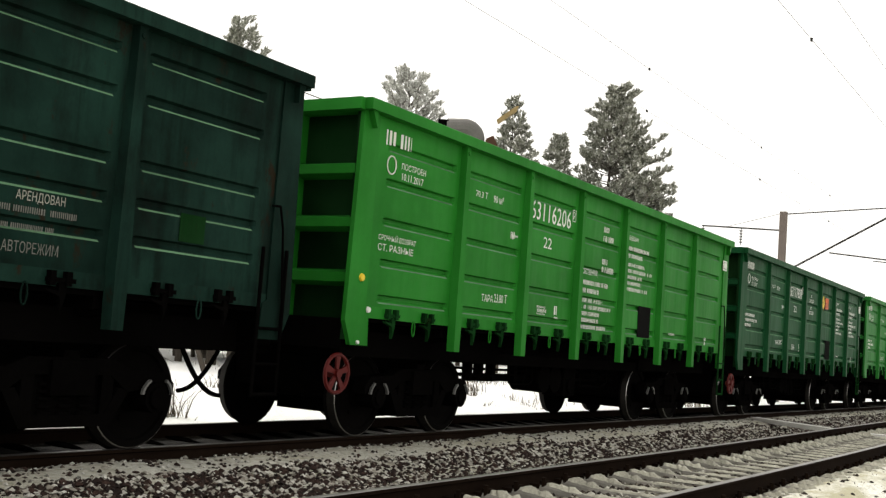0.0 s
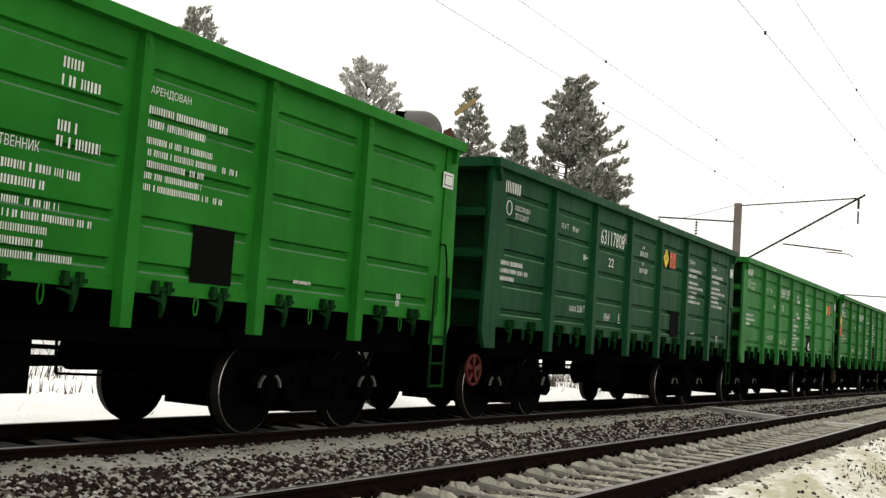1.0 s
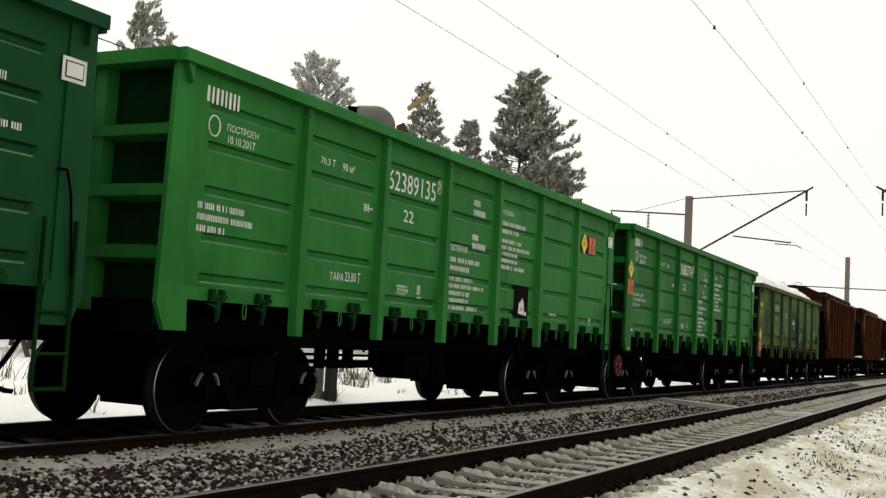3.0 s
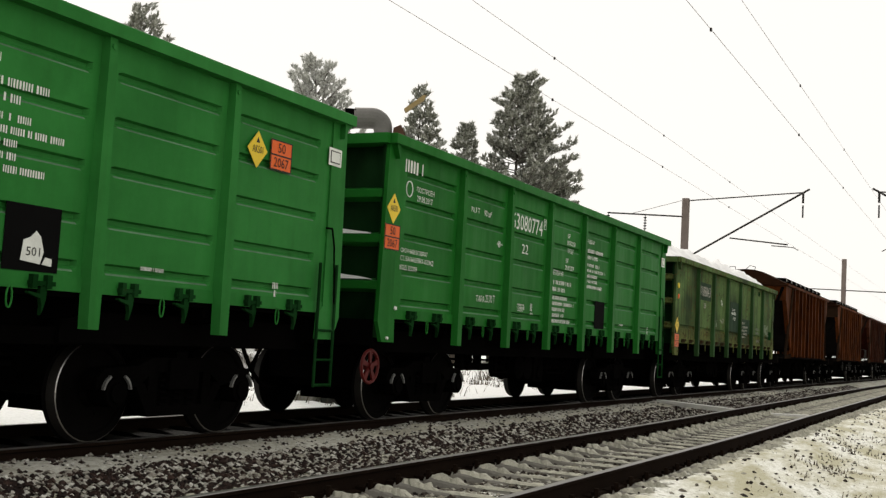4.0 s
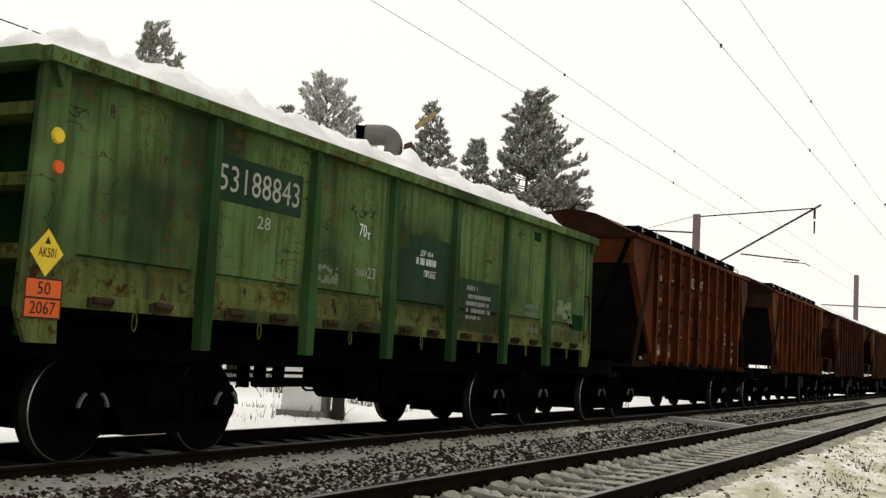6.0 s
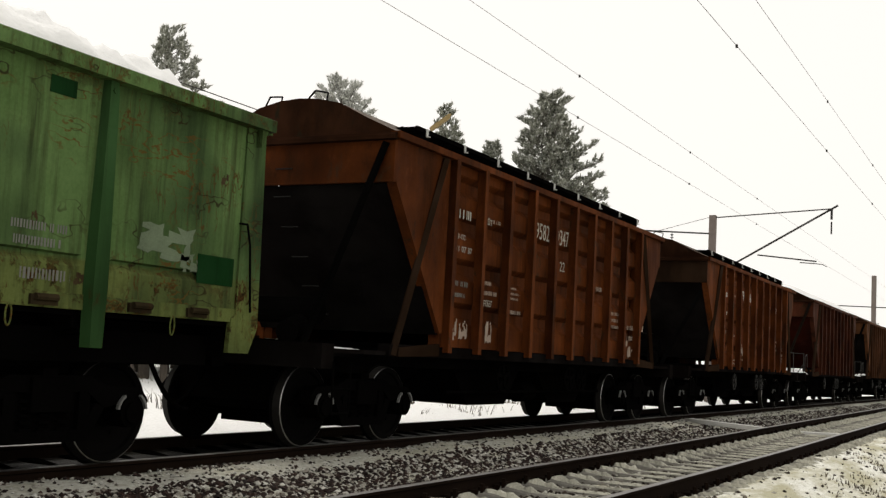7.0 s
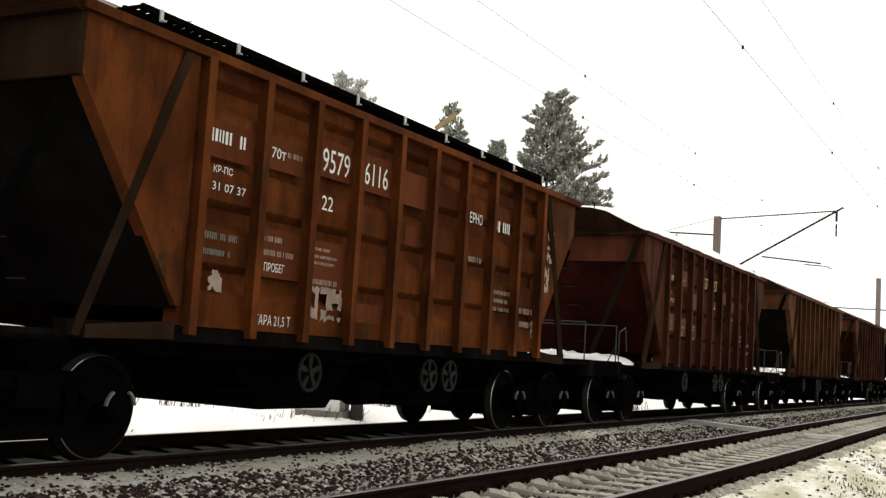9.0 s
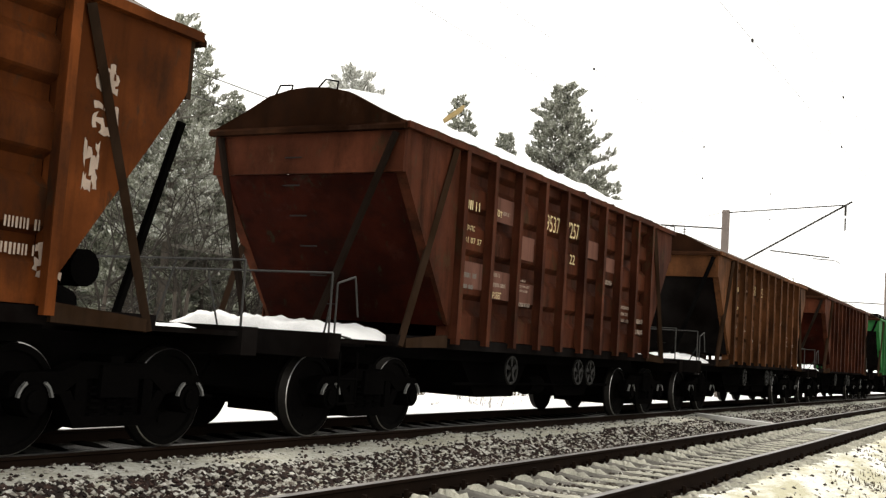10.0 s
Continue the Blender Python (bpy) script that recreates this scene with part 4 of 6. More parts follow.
    if walkway:
        part("roof_walkway", once("grating", grating), rf, pose(0, -0.51, -0.45))
        clip = once("walkway_bracket", lambda: Form().box(-0.02, 0.02, -0.016, 0.0, 0.0, 0.10).box(-0.02, 0.02, -0.05, 0.0, -0.012, 0.0).mesh("walkway_bracket", GALVANISED))
        for k in range(9):
            part("walkway_bracket", clip, rf, pose(-4.4 + k * 1.1, -1.295, 3.97), "pale galvanised bracket")
    for key_l, pts in (("loop_a", [(-5.3, -0.3, 4.27), (-5.3, -0.32, 4.41), (-5.3, -0.12, 4.45), (-5.3, 0.02, 4.31)]), ("loop_b", [(-5.3, 0.42, 4.25), (-5.3, 0.4, 4.40), (-5.3, 0.6, 4.41), (-5.3, 0.72, 4.18)])):
        part("roof_handle", once(key_l, lambda: Form().line(pts, 0.012).mesh("roof_handle", IRON)), rf)
    beams(w, "hopper", (("center_sill", (-4.3, 4.3, -0.3, 0.3, 0.85, 1.2)), ("underframe", (-4.2, 4.2, -1.1, 1.1, 0.95, 1.19)), ("draft_sill", (-6.6, -4.32, -0.66, 0.66, 0.9, 1.05)), ("draft_sill", (4.32, 6.6, -0.66, 0.66, 0.9, 1.05)), ("floor", (-4.0, 4.0, -1.3, 1.3, 1.12, 1.26))))
    part("brake_gear", brake_gear_mesh("hopper"), w)
    for x in (-1.85, 0.85, 1.42):
        part("handwheel", handwheel_mesh(wheel_mat or DULL, 0.2), w, pose(x, -1.3, 0.85), "grimed steel handwheel")
    if snowy:
        rng = random.Random(snowy)
        f = Form()
        nx, prof = 60, [(-1.5, EAVE + 0.06), (-1.2, 3.94), (-0.9, 4.09), (-0.6, 4.24), (-0.3, 4.32), (0, 4.34), (0.4, 4.32), (0.9, 4.09), (1.45, 3.86)]
        v = []
        for i in range(nx + 1):
            x = -5.3 + 10.6 * i / nx
            for j, (y, z) in enumerate(prof):
                edge = min(1.0, min(i, nx - i) / 2) * (0.2 if j in (0, len(prof) - 1) else 1)
                v.append((x, y + rng.uniform(-0.03, 0.03), z - 0.02 + edge * (0.09 + 0.08 * noise.noise((x * 1.3, y * 2, snowy)) + 0.06 * noise.noise((x * 4.3, y * 5, snowy)) + rng.uniform(0, 0.035))))
        k = len(prof)
        f.add(v, [(i * k + j, i * k + j + 1, (i + 1) * k + j + 1, (i + 1) * k + j) for i in range(nx) for j in range(k - 1)])
        part("snow", f.mesh("roof_snow", SNOW, smooth=True), rf, None, "layer of snow on the roof")
    return w


def snow_heap(name, x0, x1, y0, y1, z, rise, seed, nx=90, ny=24):
    f, v = Form(), []
    for i in range(nx + 1):
        for j in range(ny + 1):
            a, b = i / nx, j / ny
            x, y = x0 + (x1 - x0) * a, y0 + (y1 - y0) * b
            e = min(1, 14 * min(a, 1 - a)) ** 0.5 * min(1, 5 * min(b, 1 - b)) ** 0.6
            v.append((x, y, z + e * rise * (0.8 + 0.28 * noise.noise((x * 0.9, y * 0.9, seed)) + 0.3 * noise.noise((x * 3, y * 3, seed)) + 0.16 * noise.noise((x * 8, y * 8, seed)))))
    f.add(v, [(i * (ny + 1) + j, i * (ny + 1) + j + 1, (i + 1) * (ny + 1) + j + 1, (i + 1) * (ny + 1) + j) for i in range(nx) for j in range(ny)])
    return f.mesh(name, SNOW, smooth=True)


# ---- ground: one sheet to the horizon, with the two track beds ----
PROFILE = [(-1500, -0.5), (-200, -0.5), (-40, -0.5), (-12, -0.48), (-4, -0.46), (-1, -0.45), (0.6, -0.43), (1.5, -0.38), (2.0, -0.27), (2.4, -0.15), (2.7, -0.115), (2.9, -0.145), (3.05, -0.20), (3.4, -0.215), (4.0, -0.20), (4.6, -0.21),
           (4.95, -0.15), (5.3, -0.17), (5.7, -0.26), (6.0, -0.27), (6.35, -0.20), (6.7, -0.11), (7.0, -0.08), (7.3, -0.10), (7.7, -0.16), (8.3, -0.17), (8.9, -0.16), (9.4, -0.12), (9.9, -0.2), (10.5, -0.34),
           (11.5, -0.36), (13, -0.30), (16, -0.22), (20, -0.2), (28, -0.2), (40, -0.1), (70, 0.0), (200, 0), (1500, 0)]


def height(x, y):
    for (a, za), (b, zb) in zip(PROFILE, PROFILE[1:]):
        if a <= y <= b:
            return za + (zb - za) * (y - a) / (b - a)
    return 0.0


def lie_of(x, y):
    """The ground's height with its small unevenness."""
    k = 0.0 if 2.9 < y < 4.9 or 7.3 < y < 9.2 or abs(y) >= 60 else 0.13 if 10.2 < y < 15 else 0.05
    return height(x, y) + k * (noise.noise((x * 0.7, y * 0.7, 0)) + 0.5 * noise.noise((x * 2.6, y * 2.6, 4)))


def build_ground():
    ys = []
    for (a, _), (b, _) in zip(PROFILE, PROFILE[1:]):
        n = max(1, int((b - a) / 0.22)) if -2 < a < 16 else (4 if -40 <= a < 70 else 1)
        ys += [a + (b - a) * i / n for i in range(n)]
    ys.append(1500)
    xs = [-1500, -300, -100, -50, -25, -12, -6] + [-3 + 0.3 * i for i in range(150)] + [42 + 1.5 * i for i in range(40)] + [105, 130, 200, 400, 900, 1800]
    v = []
    for x in xs:
        for y in ys:
            v.append((x, y, lie_of(x, y)))
    n = len(ys)
    f = Form().add(v, [(i * n + j, (i + 1) * n + j, (i + 1) * n + j + 1, i * n + j + 1) for i in range(len(xs) - 1) for j in range(n - 1)])
    g = new("ground", f.mesh("ground", GROUND, smooth=True))
    return tagged(g, "snow-dusted gravelly ground beside the railway line", "ground", kind="structure")


build_ground()

RAIL_PROFILE = [(-0.075, -0.18), (0.075, -0.18), (0.075, -0.165), (0.012, -0.15), (0.010, -0.045), (0.036, -0.032), (0.036, -0.006)]
RAIL_PROFILE += [(-0.036, -0.006), (-0.036, -0.032), (-0.010, -0.045), (-0.012, -0.15), (-0.075, -0.165)]


def bend(x):
    """How far the near track swings towards the other one, by the way along it."""
    a = min(max(x - 13.0, 0.0), 40.0)
    return 0.0105 * a * min(1.0, a / 9.0)


def rail_mesh(bent):
    """A rail drawn along the line, its head a strip of its own."""
    xs = [-400, 0, 13] + [14 + 1.5 * k for k in range(28)] + [60, 900] if bent else [-400, 900]
    f, n = Form(), len(RAIL_PROFILE)
    off = bend if bent else (lambda x: 0.0)
    f.add([(x, y + off(x), z) for x in xs for y, z in RAIL_PROFILE],
          [(i * n + j, i * n + (j + 1) % n, (i + 1) * n + (j + 1) % n, (i + 1) * n + j) for i in range(len(xs) - 1) for j in range(n)])
    f.add([(x, y + off(x), z) for x in xs for y, z in ((-0.033, -0.0055), (-0.026, 0.0), (0.026, 0.0), (0.033, -0.0055))],
          [(i * 4 + j, i * 4 + j + 1, i * 4 + j + 5, i * 4 + j + 4) for i in range(len(xs) - 1) for j in range(3)], 1)
    return f.mesh("rail", RAIL_SIDE, RAIL_TOP)


def track(y, label, bent, cant=0.0):
    t = root("railway_track", label, "railway track", pose(0, y, 0), kind="structure")
    rail = rail_mesh(bent)
    for s in (-1, 1):
        part("rail", rail, t, pose(0, s * GAUGE / 2, cant if s < 0 else 0.0), "rusty steel rail with a worn bright head")
    return t


near_track = track(NEAR_Y, "empty railway track on snowy concrete sleepers", True, 0.02)
train_track = track(TRAIN_Y, "railway track under the passing train", False)


SLEEPER_BED = island_mix("snow_dusted_stones", [(0.0, (0.012, 0.008, 0.006)), (0.5, (0.05, 0.036, 0.027)), (0.68, (0.20, 0.18, 0.14)), (1.0, (0.55, 0.54, 0.47))], 0.9, 30)
GALVANISED = plain("pale_galvanised_steel", (0.42, 0.42, 0.40), 0.5, 0.3, 0.3, 12, 0)
GRAVEL = island_mix("fine_grey_gravel", [(0.0, (0.05, 0.045, 0.038)), (0.3, (0.20, 0.19, 0.165)), (0.7, (0.42, 0.41, 0.37)), (1.0, (0.66, 0.65, 0.60))], 0.9, 30)


def stone_mesh(name, count, area, seed, size, sink=0.35, mat=None):
    """Broken ballast stones scattered over a strip (x0, x1, y0, y1)."""
    rng = np.random.RandomState(seed)
    tpl = np.array([(1, 0, 0), (-1, 0, 0), (0, 1, 0), (0, -1, 0), (0, 0, 1), (0, 0, -1), (0.7, 0.7, 0.4), (-0.7, 0.6, 0.5)], float)
    tf = [(0, 6, 4), (6, 2, 4), (2, 7, 4), (7, 1, 4), (1, 3, 4), (3, 0, 4), (6, 0, 5), (2, 6, 5), (7, 2, 5), (1, 7, 5), (3, 1, 5), (0, 3, 5)]
    vs, fs = [], []
    x0, x1, y0, y1 = area
    for i in range(count):
        u = rng.rand() ** 2.1
        x, y = x0 + (x1 - x0) * u, y0 + (y1 - y0) * rng.rand()
        s = size * rng.uniform(0.55, 1.35)
        p = tpl * (s * rng.uniform(0.7, 1.3), s * rng.uniform(0.6, 1.1), s * rng.uniform(0.45, 0.85)) * rng.uniform(0.8, 1.2, (8, 1))
        a = rng.uniform(0, 6.28)
        c, q = math.cos(a), math.sin(a)
        p = p @ np.array([(c, q, 0), (-q, c, 0), (0, 0, 1)])
        p += (x, y, lie_of(x, y) + s * (0.5 - sink))
        n = len(vs)
        vs += [tuple(k) for k in p]
        fs += [(n + i0, n + i1, n + i2) for i0, i1, i2 in tf]
    me = bpy.data.meshes.new(name)
    me.from_pydata(vs, [], fs)
    me.materials.append(mat or STONES)
    return me


def strip(count, area, seed, size, label, mat=None):
    tagged(new("ballast", stone_mesh("ballast", count, area, seed, size, 0.35, mat)), label, "ballast", kind="stuff")


strip(33000, (1.5, 60, 5.55, 6.65), 3, 0.031, "dark brown broken ballast stones with snow between them")
strip(3400, (1.5, 50, 6.5, 7.5), 4, 0.022, "dark pebbles frozen into grey snow")
strip(900, (1.5, 50, 6.5, 7.5), 8, 0.022, "pale gravel frozen into grey snow", GRAVEL)
strip(1500, (4, 50, 4.85, 5.55), 5, 0.026, "scattered stones on thin snow")
strip(7500, (5, 50, 3.15, 4.72), 6, 0.028, "snowy ballast between the rails", SLEEPER_BED)
strip(900, (5, 60, 1.6, 3.0), 7, 0.028, "loose stones on the snowy shoulder", SLEEPER_BED)


# ---- the train ----
PAINTS = dict(
    dark=paint("dirty_dark_teal_paint", (0.0062, 0.0200, 0.0148), (0.003, 0.003, 0.0025), 0.85, 0.6, 1.0, 0.6),
    bright=paint("bright_green_paint", (0.008, 0.145, 0.011), worn=0.12, seed=2.0),
    deep=paint("deep_green_paint", (0.0012, 0.048, 0.0135), worn=0.15, seed=3.0),
    pale=paint("pale_green_paint", (0.014, 0.138, 0.022), worn=0.2, seed=4.0),
    mid=paint("mid_green_paint", (0.005, 0.108, 0.010), worn=0.12, seed=5.0),
    old=weathered_paint(),
    old_post=paint("green_post_paint", (0.022, 0.060, 0.017), (0.012, 0.012, 0.008), 0.7, 0.4, 7.0, 0.6),
    rust_a=paint("rust_red_hopper_paint", (0.068, 0.0185, 0.0047), (0.008, 0.006, 0.004), 0.8, 0.7, 8.0, 0.65),
    rust_b=paint("orange_brown_hopper_paint", (0.080, 0.0225, 0.0060), (0.010, 0.007, 0.005), 0.75, 0.6, 9.0, 0.65),
    rust_c=paint("maroon_hopper_paint", (0.046, 0.0140, 0.0070), (0.006, 0.004, 0.003), 0.95, 0.8, 10.0, 0.65),
    rust_d=paint("sooty_tan_hopper_paint", (0.072, 0.029, 0.012), (0.008, 0.006, 0.004), 0.85, 0.7, 19.0, 0.65),
    sooty_strut=paint("sooty_strut_paint", (0.007, 0.0038, 0.0022), (0.003, 0.0025, 0.002), 0.8, 0.0, 23.0, 0.8),
    arch=paint("sooty_brown_arch", (0.020, 0.0085, 0.0045), (0.006, 0.004, 0.003), 0.9, 0.6, 27.0, 0.75),
    # Maroon darkened by the painted shade of the recessed end.
    maroon_slope=paint("shaded_maroon_slope_paint", (0.017, 0.0030, 0.0014), (0.004, 0.002, 0.0015), 0.95, 0.6, 28.0, 0.7),
    # Near black: the shade inside the hopper ends is put into this steel.
    soot_shade=paint("sooty_shaded_steel", (0.0028, 0.0018, 0.0014), (0.0015, 0.0012, 0.001), 0.8, 0.0, 11.0, 0.8),
    # Green darkened for the shade between wagons; the repaint squares use it too.
    shaded_green=paint("shaded_dark_green", (0.004, 0.026, 0.006), (0.005, 0.005, 0.004), 0.9, 0.2, 21.0, 0.75),
    sooty_catch=paint("brake_dust_on_catches", (0.004, 0.034, 0.007), (0.003, 0.003, 0.003), 0.95, 0.3, 25.0, 0.75),
    # Dust grey, with the sky's light on the eaves put into the colour.
    roof=paint("dusty_skylit_roof", (0.10, 0.078, 0.062), (0.03, 0.02, 0.016), 0.6, 0.2, 15.0, 0.7),
    grimy=paint("grimy_brown_end", (0.022, 0.0115, 0.006), (0.006, 0.005, 0.004), 0.8, 0.2, 16.0, 0.75),
    green_hopper=paint("green_hopper_paint", (0.018, 0.12, 0.03), (0.02, 0.018, 0.014), 0.4, 0.2, 12.0, 0.6),
)
WAGONS = []
FIRST = 15.70


def place(w, x):
    w.matrix_basis = pose(x - WAY[0][1], TRAIN_Y, 0)
    WAGONS.append((w, x))
    return w


# the dark wagon that leaves first
w = place(gondola("dirty dark teal gondola wagon with faded white stencils", "", PAINTS["dark"], 3.62, (3.30, 2.95, 2.41, 2.10, 1.79)), FIRST - GONDOLA)
lettering("АРЕНДОВАН", 3.34, 1.93, 0.085, 0.44, FADED, w)
rows_of_bars(3.0, 1.90, [(0, 0.05, 0.9), (0.13, 0.04, 0.7)], GREYED, w, 71)
lettering("АВТОРЕЖИМ", 3.26, 1.56, 0.085, 0.5, GREYED, w)
part("dark_patch", once("green_square", lambda: Form().box(-0.15, 0.15, -0.003, 0.003, -0.12, 0.12).mesh("repaint_square", PAINTS["shaded_green"])), w, pose(5.13, SIDE - 0.006, 1.95), "fresh green repaint square")

w = place(gondola("clean bright green gondola wagon with white stencils", "", PAINTS["bright"]), FIRST)
mark_gondola(w, "63116206", 100, "23,80 Т", "10.11.2017", home=(("СРОЧНЫЙ ВОЗВРАТ", 0.74), ("СТ. РАЗНЫЕ", 0.7)))
owner_lines(w, -0.70, 2.42, 110, "СОБСТВЕННИК")
owner_lines(w, 1.0, 3.12, 111, "АРЕНДОВАН")
rows_of_bars(0.05, 3.12, [(0, 0.09, 0.2), (0.14, 0.09, 0.4), (0.5, 0.09, 0.2), (0.62, 0.09, 0.45)], WHITE, w, 112)
part("handwheel", handwheel_mesh(RED, 0.2), w, pose(-6.36, -1.35, 0.74), "red spoked brake handwheel")

disc = lambda x, z, r, m, label: part("marker_disc", once(("disc", r, m.name), lambda: Form().bar((0, 0, 0), (0, -0.02, 0), r, r * 0.8, 12).mesh("marker_disc", m)), w, pose(x, SIDE - 0.022, z), label)
disc(-6.28, 1.76, 0.045, YELLOW, "yellow marker disc")
disc(-6.12, 1.43, 0.035, WHITE, "white marker disc")
disc(-6.27, 1.08, 0.022, WHITE, "white marker disc")

w = place(gondola("deep green gondola wagon with hazard plates", "", PAINTS["deep"]), FIRST + GONDOLA)
mark_gondola(w, "63117808", 200, "23,80 Т", "27.12.2017", 2.03, nx=-2.26, aside=0.17)
lettering("ДР", -0.12, 3.03, 0.07, 0.12, WHITE, w)
lettering("28.09.2020", -0.24, 2.91, 0.09, 0.45, WHITE, w)
lettering("КР", -0.12, 2.73, 0.07, 0.12, WHITE, w)
lettering("28.09.2028", -0.24, 2.60, 0.09, 0.45, WHITE, w)
hazard_plates(w, 1.25, 3.0, False)
part("handwheel", handwheel_mesh(RED, 0.2), w, pose(-6.36, -1.35, 0.74), "red spoked brake handwheel")
owner_lines(w, 2.72, 3.14, 210, "СОБСТВЕННИК", 1.25)
owner_lines(w, 4.51, 3.14, 211, "АРЕНДОВАН", 1.25)

w = place(gondola("pale green gondola wagon with white stencils", "", PAINTS["pale"]), FIRST + 2 * GONDOLA)
mark_gondola(w, "62389135", 300, "23,80 Т", "10.10.2017")
owner_lines(w, -0.70, 2.42, 310, "СОБСТВЕННИК")
owner_lines(w, 1.0, 3.12, 311, "АРЕНДОВАН")
rows_of_bars(0.05, 3.12, [(0, 0.09, 0.2), (0.14, 0.09, 0.4), (0.5, 0.09, 0.2), (0.62, 0.09, 0.45)], WHITE, w, 312)
hazard_plates(w, 4.75, 2.95, False)
sign = part("emblem", once("white_heap", lambda: Form().prism([(-0.14, -0.14), (0.06, -0.16), (0.09, -0.06), (0.05, 0.06), (0.0, 0.1), (-0.05, 0.05), (-0.12, 0.02)], "y", -0.002, 0.002).prism([(0.08, -0.16), (0.18, -0.17), (0.18, -0.11), (0.11, -0.1)], "y", -0.002, 0.002).mesh("emblem", WHITE)), w, pose(1.98, SIDE - 0.012, 1.70), "white painted mark on the black patch")
lettering("501", -0.09, -0.1, 0.07, 0.14, BLACK, sign, -0.005)

w = place(gondola("mid green gondola wagon with hazard plates on its corner board", "", PAINTS["mid"]), FIRST + 3 * GONDOLA)
mark_gondola(w, "63080774", 400, "23,70 Т", "29.08.2017", home=(("СРОЧНЫЙ ВОЗВРАТ", 0.74), ("СТ. БАРЫШЕВКА ЮЗЖД", 0.92), ("КОД 322209", 0.46)))
owner_lines(w, -0.70, 2.42, 410, "СОБСТВЕННИК")
owner_lines(w, 1.0, 3.12, 411, "АРЕНДОВАН")
lettering("ДР", 0.05, 3.02, 0.08, 0.12, WHITE, w)
lettering("29.08.2020", 0.03, 2.9, 0.08, 0.42, WHITE, w)
lettering("ПРОБЕГ", 0.07, 2.76, 0.08, 0.3, WHITE, w)
lettering("КР", 0.0, 2.58, 0.08, 0.12, WHITE, w)
lettering("29.08.2029", -0.02, 2.46, 0.08, 0.44, WHITE, w)
hazard_plates(w, -6.28, 2.72, True)
disc(-6.1, 1.48, 0.028, WHITE, "white marker disc")
disc(-6.27, 1.10, 0.022, WHITE, "white marker disc")
for z in (2.02, 2.59):
    part("snow", snow_heap("belt_snow", -HALF - 0.01, -HALF + 0.15, -1.3, 1.1, z - 0.2, 0.07, z, 4, 20), w, None, "snow caught on the end belt")
part("handwheel", handwheel_mesh(RED, 0.2), w, pose(-6.36, -1.35, 0.74), "red spoked brake handwheel")

# the old wagon, heaped with snow
w = place(gondola("weathered yellow-green gondola wagon heaped with snow", "", PAINTS["old"], 3.38, (1.76,), 0.22, False, PAINTS["old_post"]), FIRST + 4 * GONDOLA)
lettering("53188843", -4.2, 2.60, 0.26, 1.35, FADED, w)
lettering("28", -3.55, 2.30, 0.13, 0.22, FADED, w)
lettering("70", -1.59, 2.46, 0.15, 0.16, WHITE, w)
lettering("т", -1.42, 2.44, 0.08, 0.08, WHITE, w)
lettering("ТАРА", -1.62, 1.99, 0.08, 0.26, FADED, w)
lettering("23", -1.36, 1.98, 0.13, 0.18, FADED, w)
lettering("ДР 454", -0.07, 2.38, 0.08, 0.35, WHITE, w)
rows_of_bars(-0.17, 2.36, [(0, 0.09, 0.55)], WHITE, w, 505)
lettering("ПРОБЕГ", 0.05, 2.12, 0.09, 0.34, WHITE, w)
rows_of_bars(1.35, 2.12, [(0, 0.07, 0.35), (0.12, 0.06, 0.8), (0.22, 0.06, 0.75), (0.32, 0.06, 0.8), (0.42, 0.05, 0.5)], FADED, w, 506)
soot_green = paint("sooty_green_patch", (0.010, 0.030, 0.013), (0.012, 0.012, 0.01), 0.5, 0.0, 13.0, 0.7)
patch = lambda a, b, c, d: part("dark_patch", Form().box(a, b, -0.002, 0.002, c, d).mesh("repaint_patch", soot_green), w, pose(0, SIDE - 0.0015, 0), "soot-dark repainted patch")
patch(-0.62, 0.80, 1.79, 2.44)
patch(-0.36, 0.78, 2.44, 2.64)
patch(0.99, 2.44, 1.80, 2.21)
patch(-4.2, -2.8, 2.5, 2.95)
hazard_plates(w, -6.26, 1.76, True)
disc(-6.25, 2.7, 0.07, YELLOW, "yellow paint mark")
disc(-6.22, 2.45, 0.06, ORANGE, "orange paint mark")
old_wagon = w
part("snow", snow_heap("snow_load", -6.35, 6.05, -1.44, 1.44, 3.30, 0.62, 3, 130, 30), w, None, "heaped white snow load")

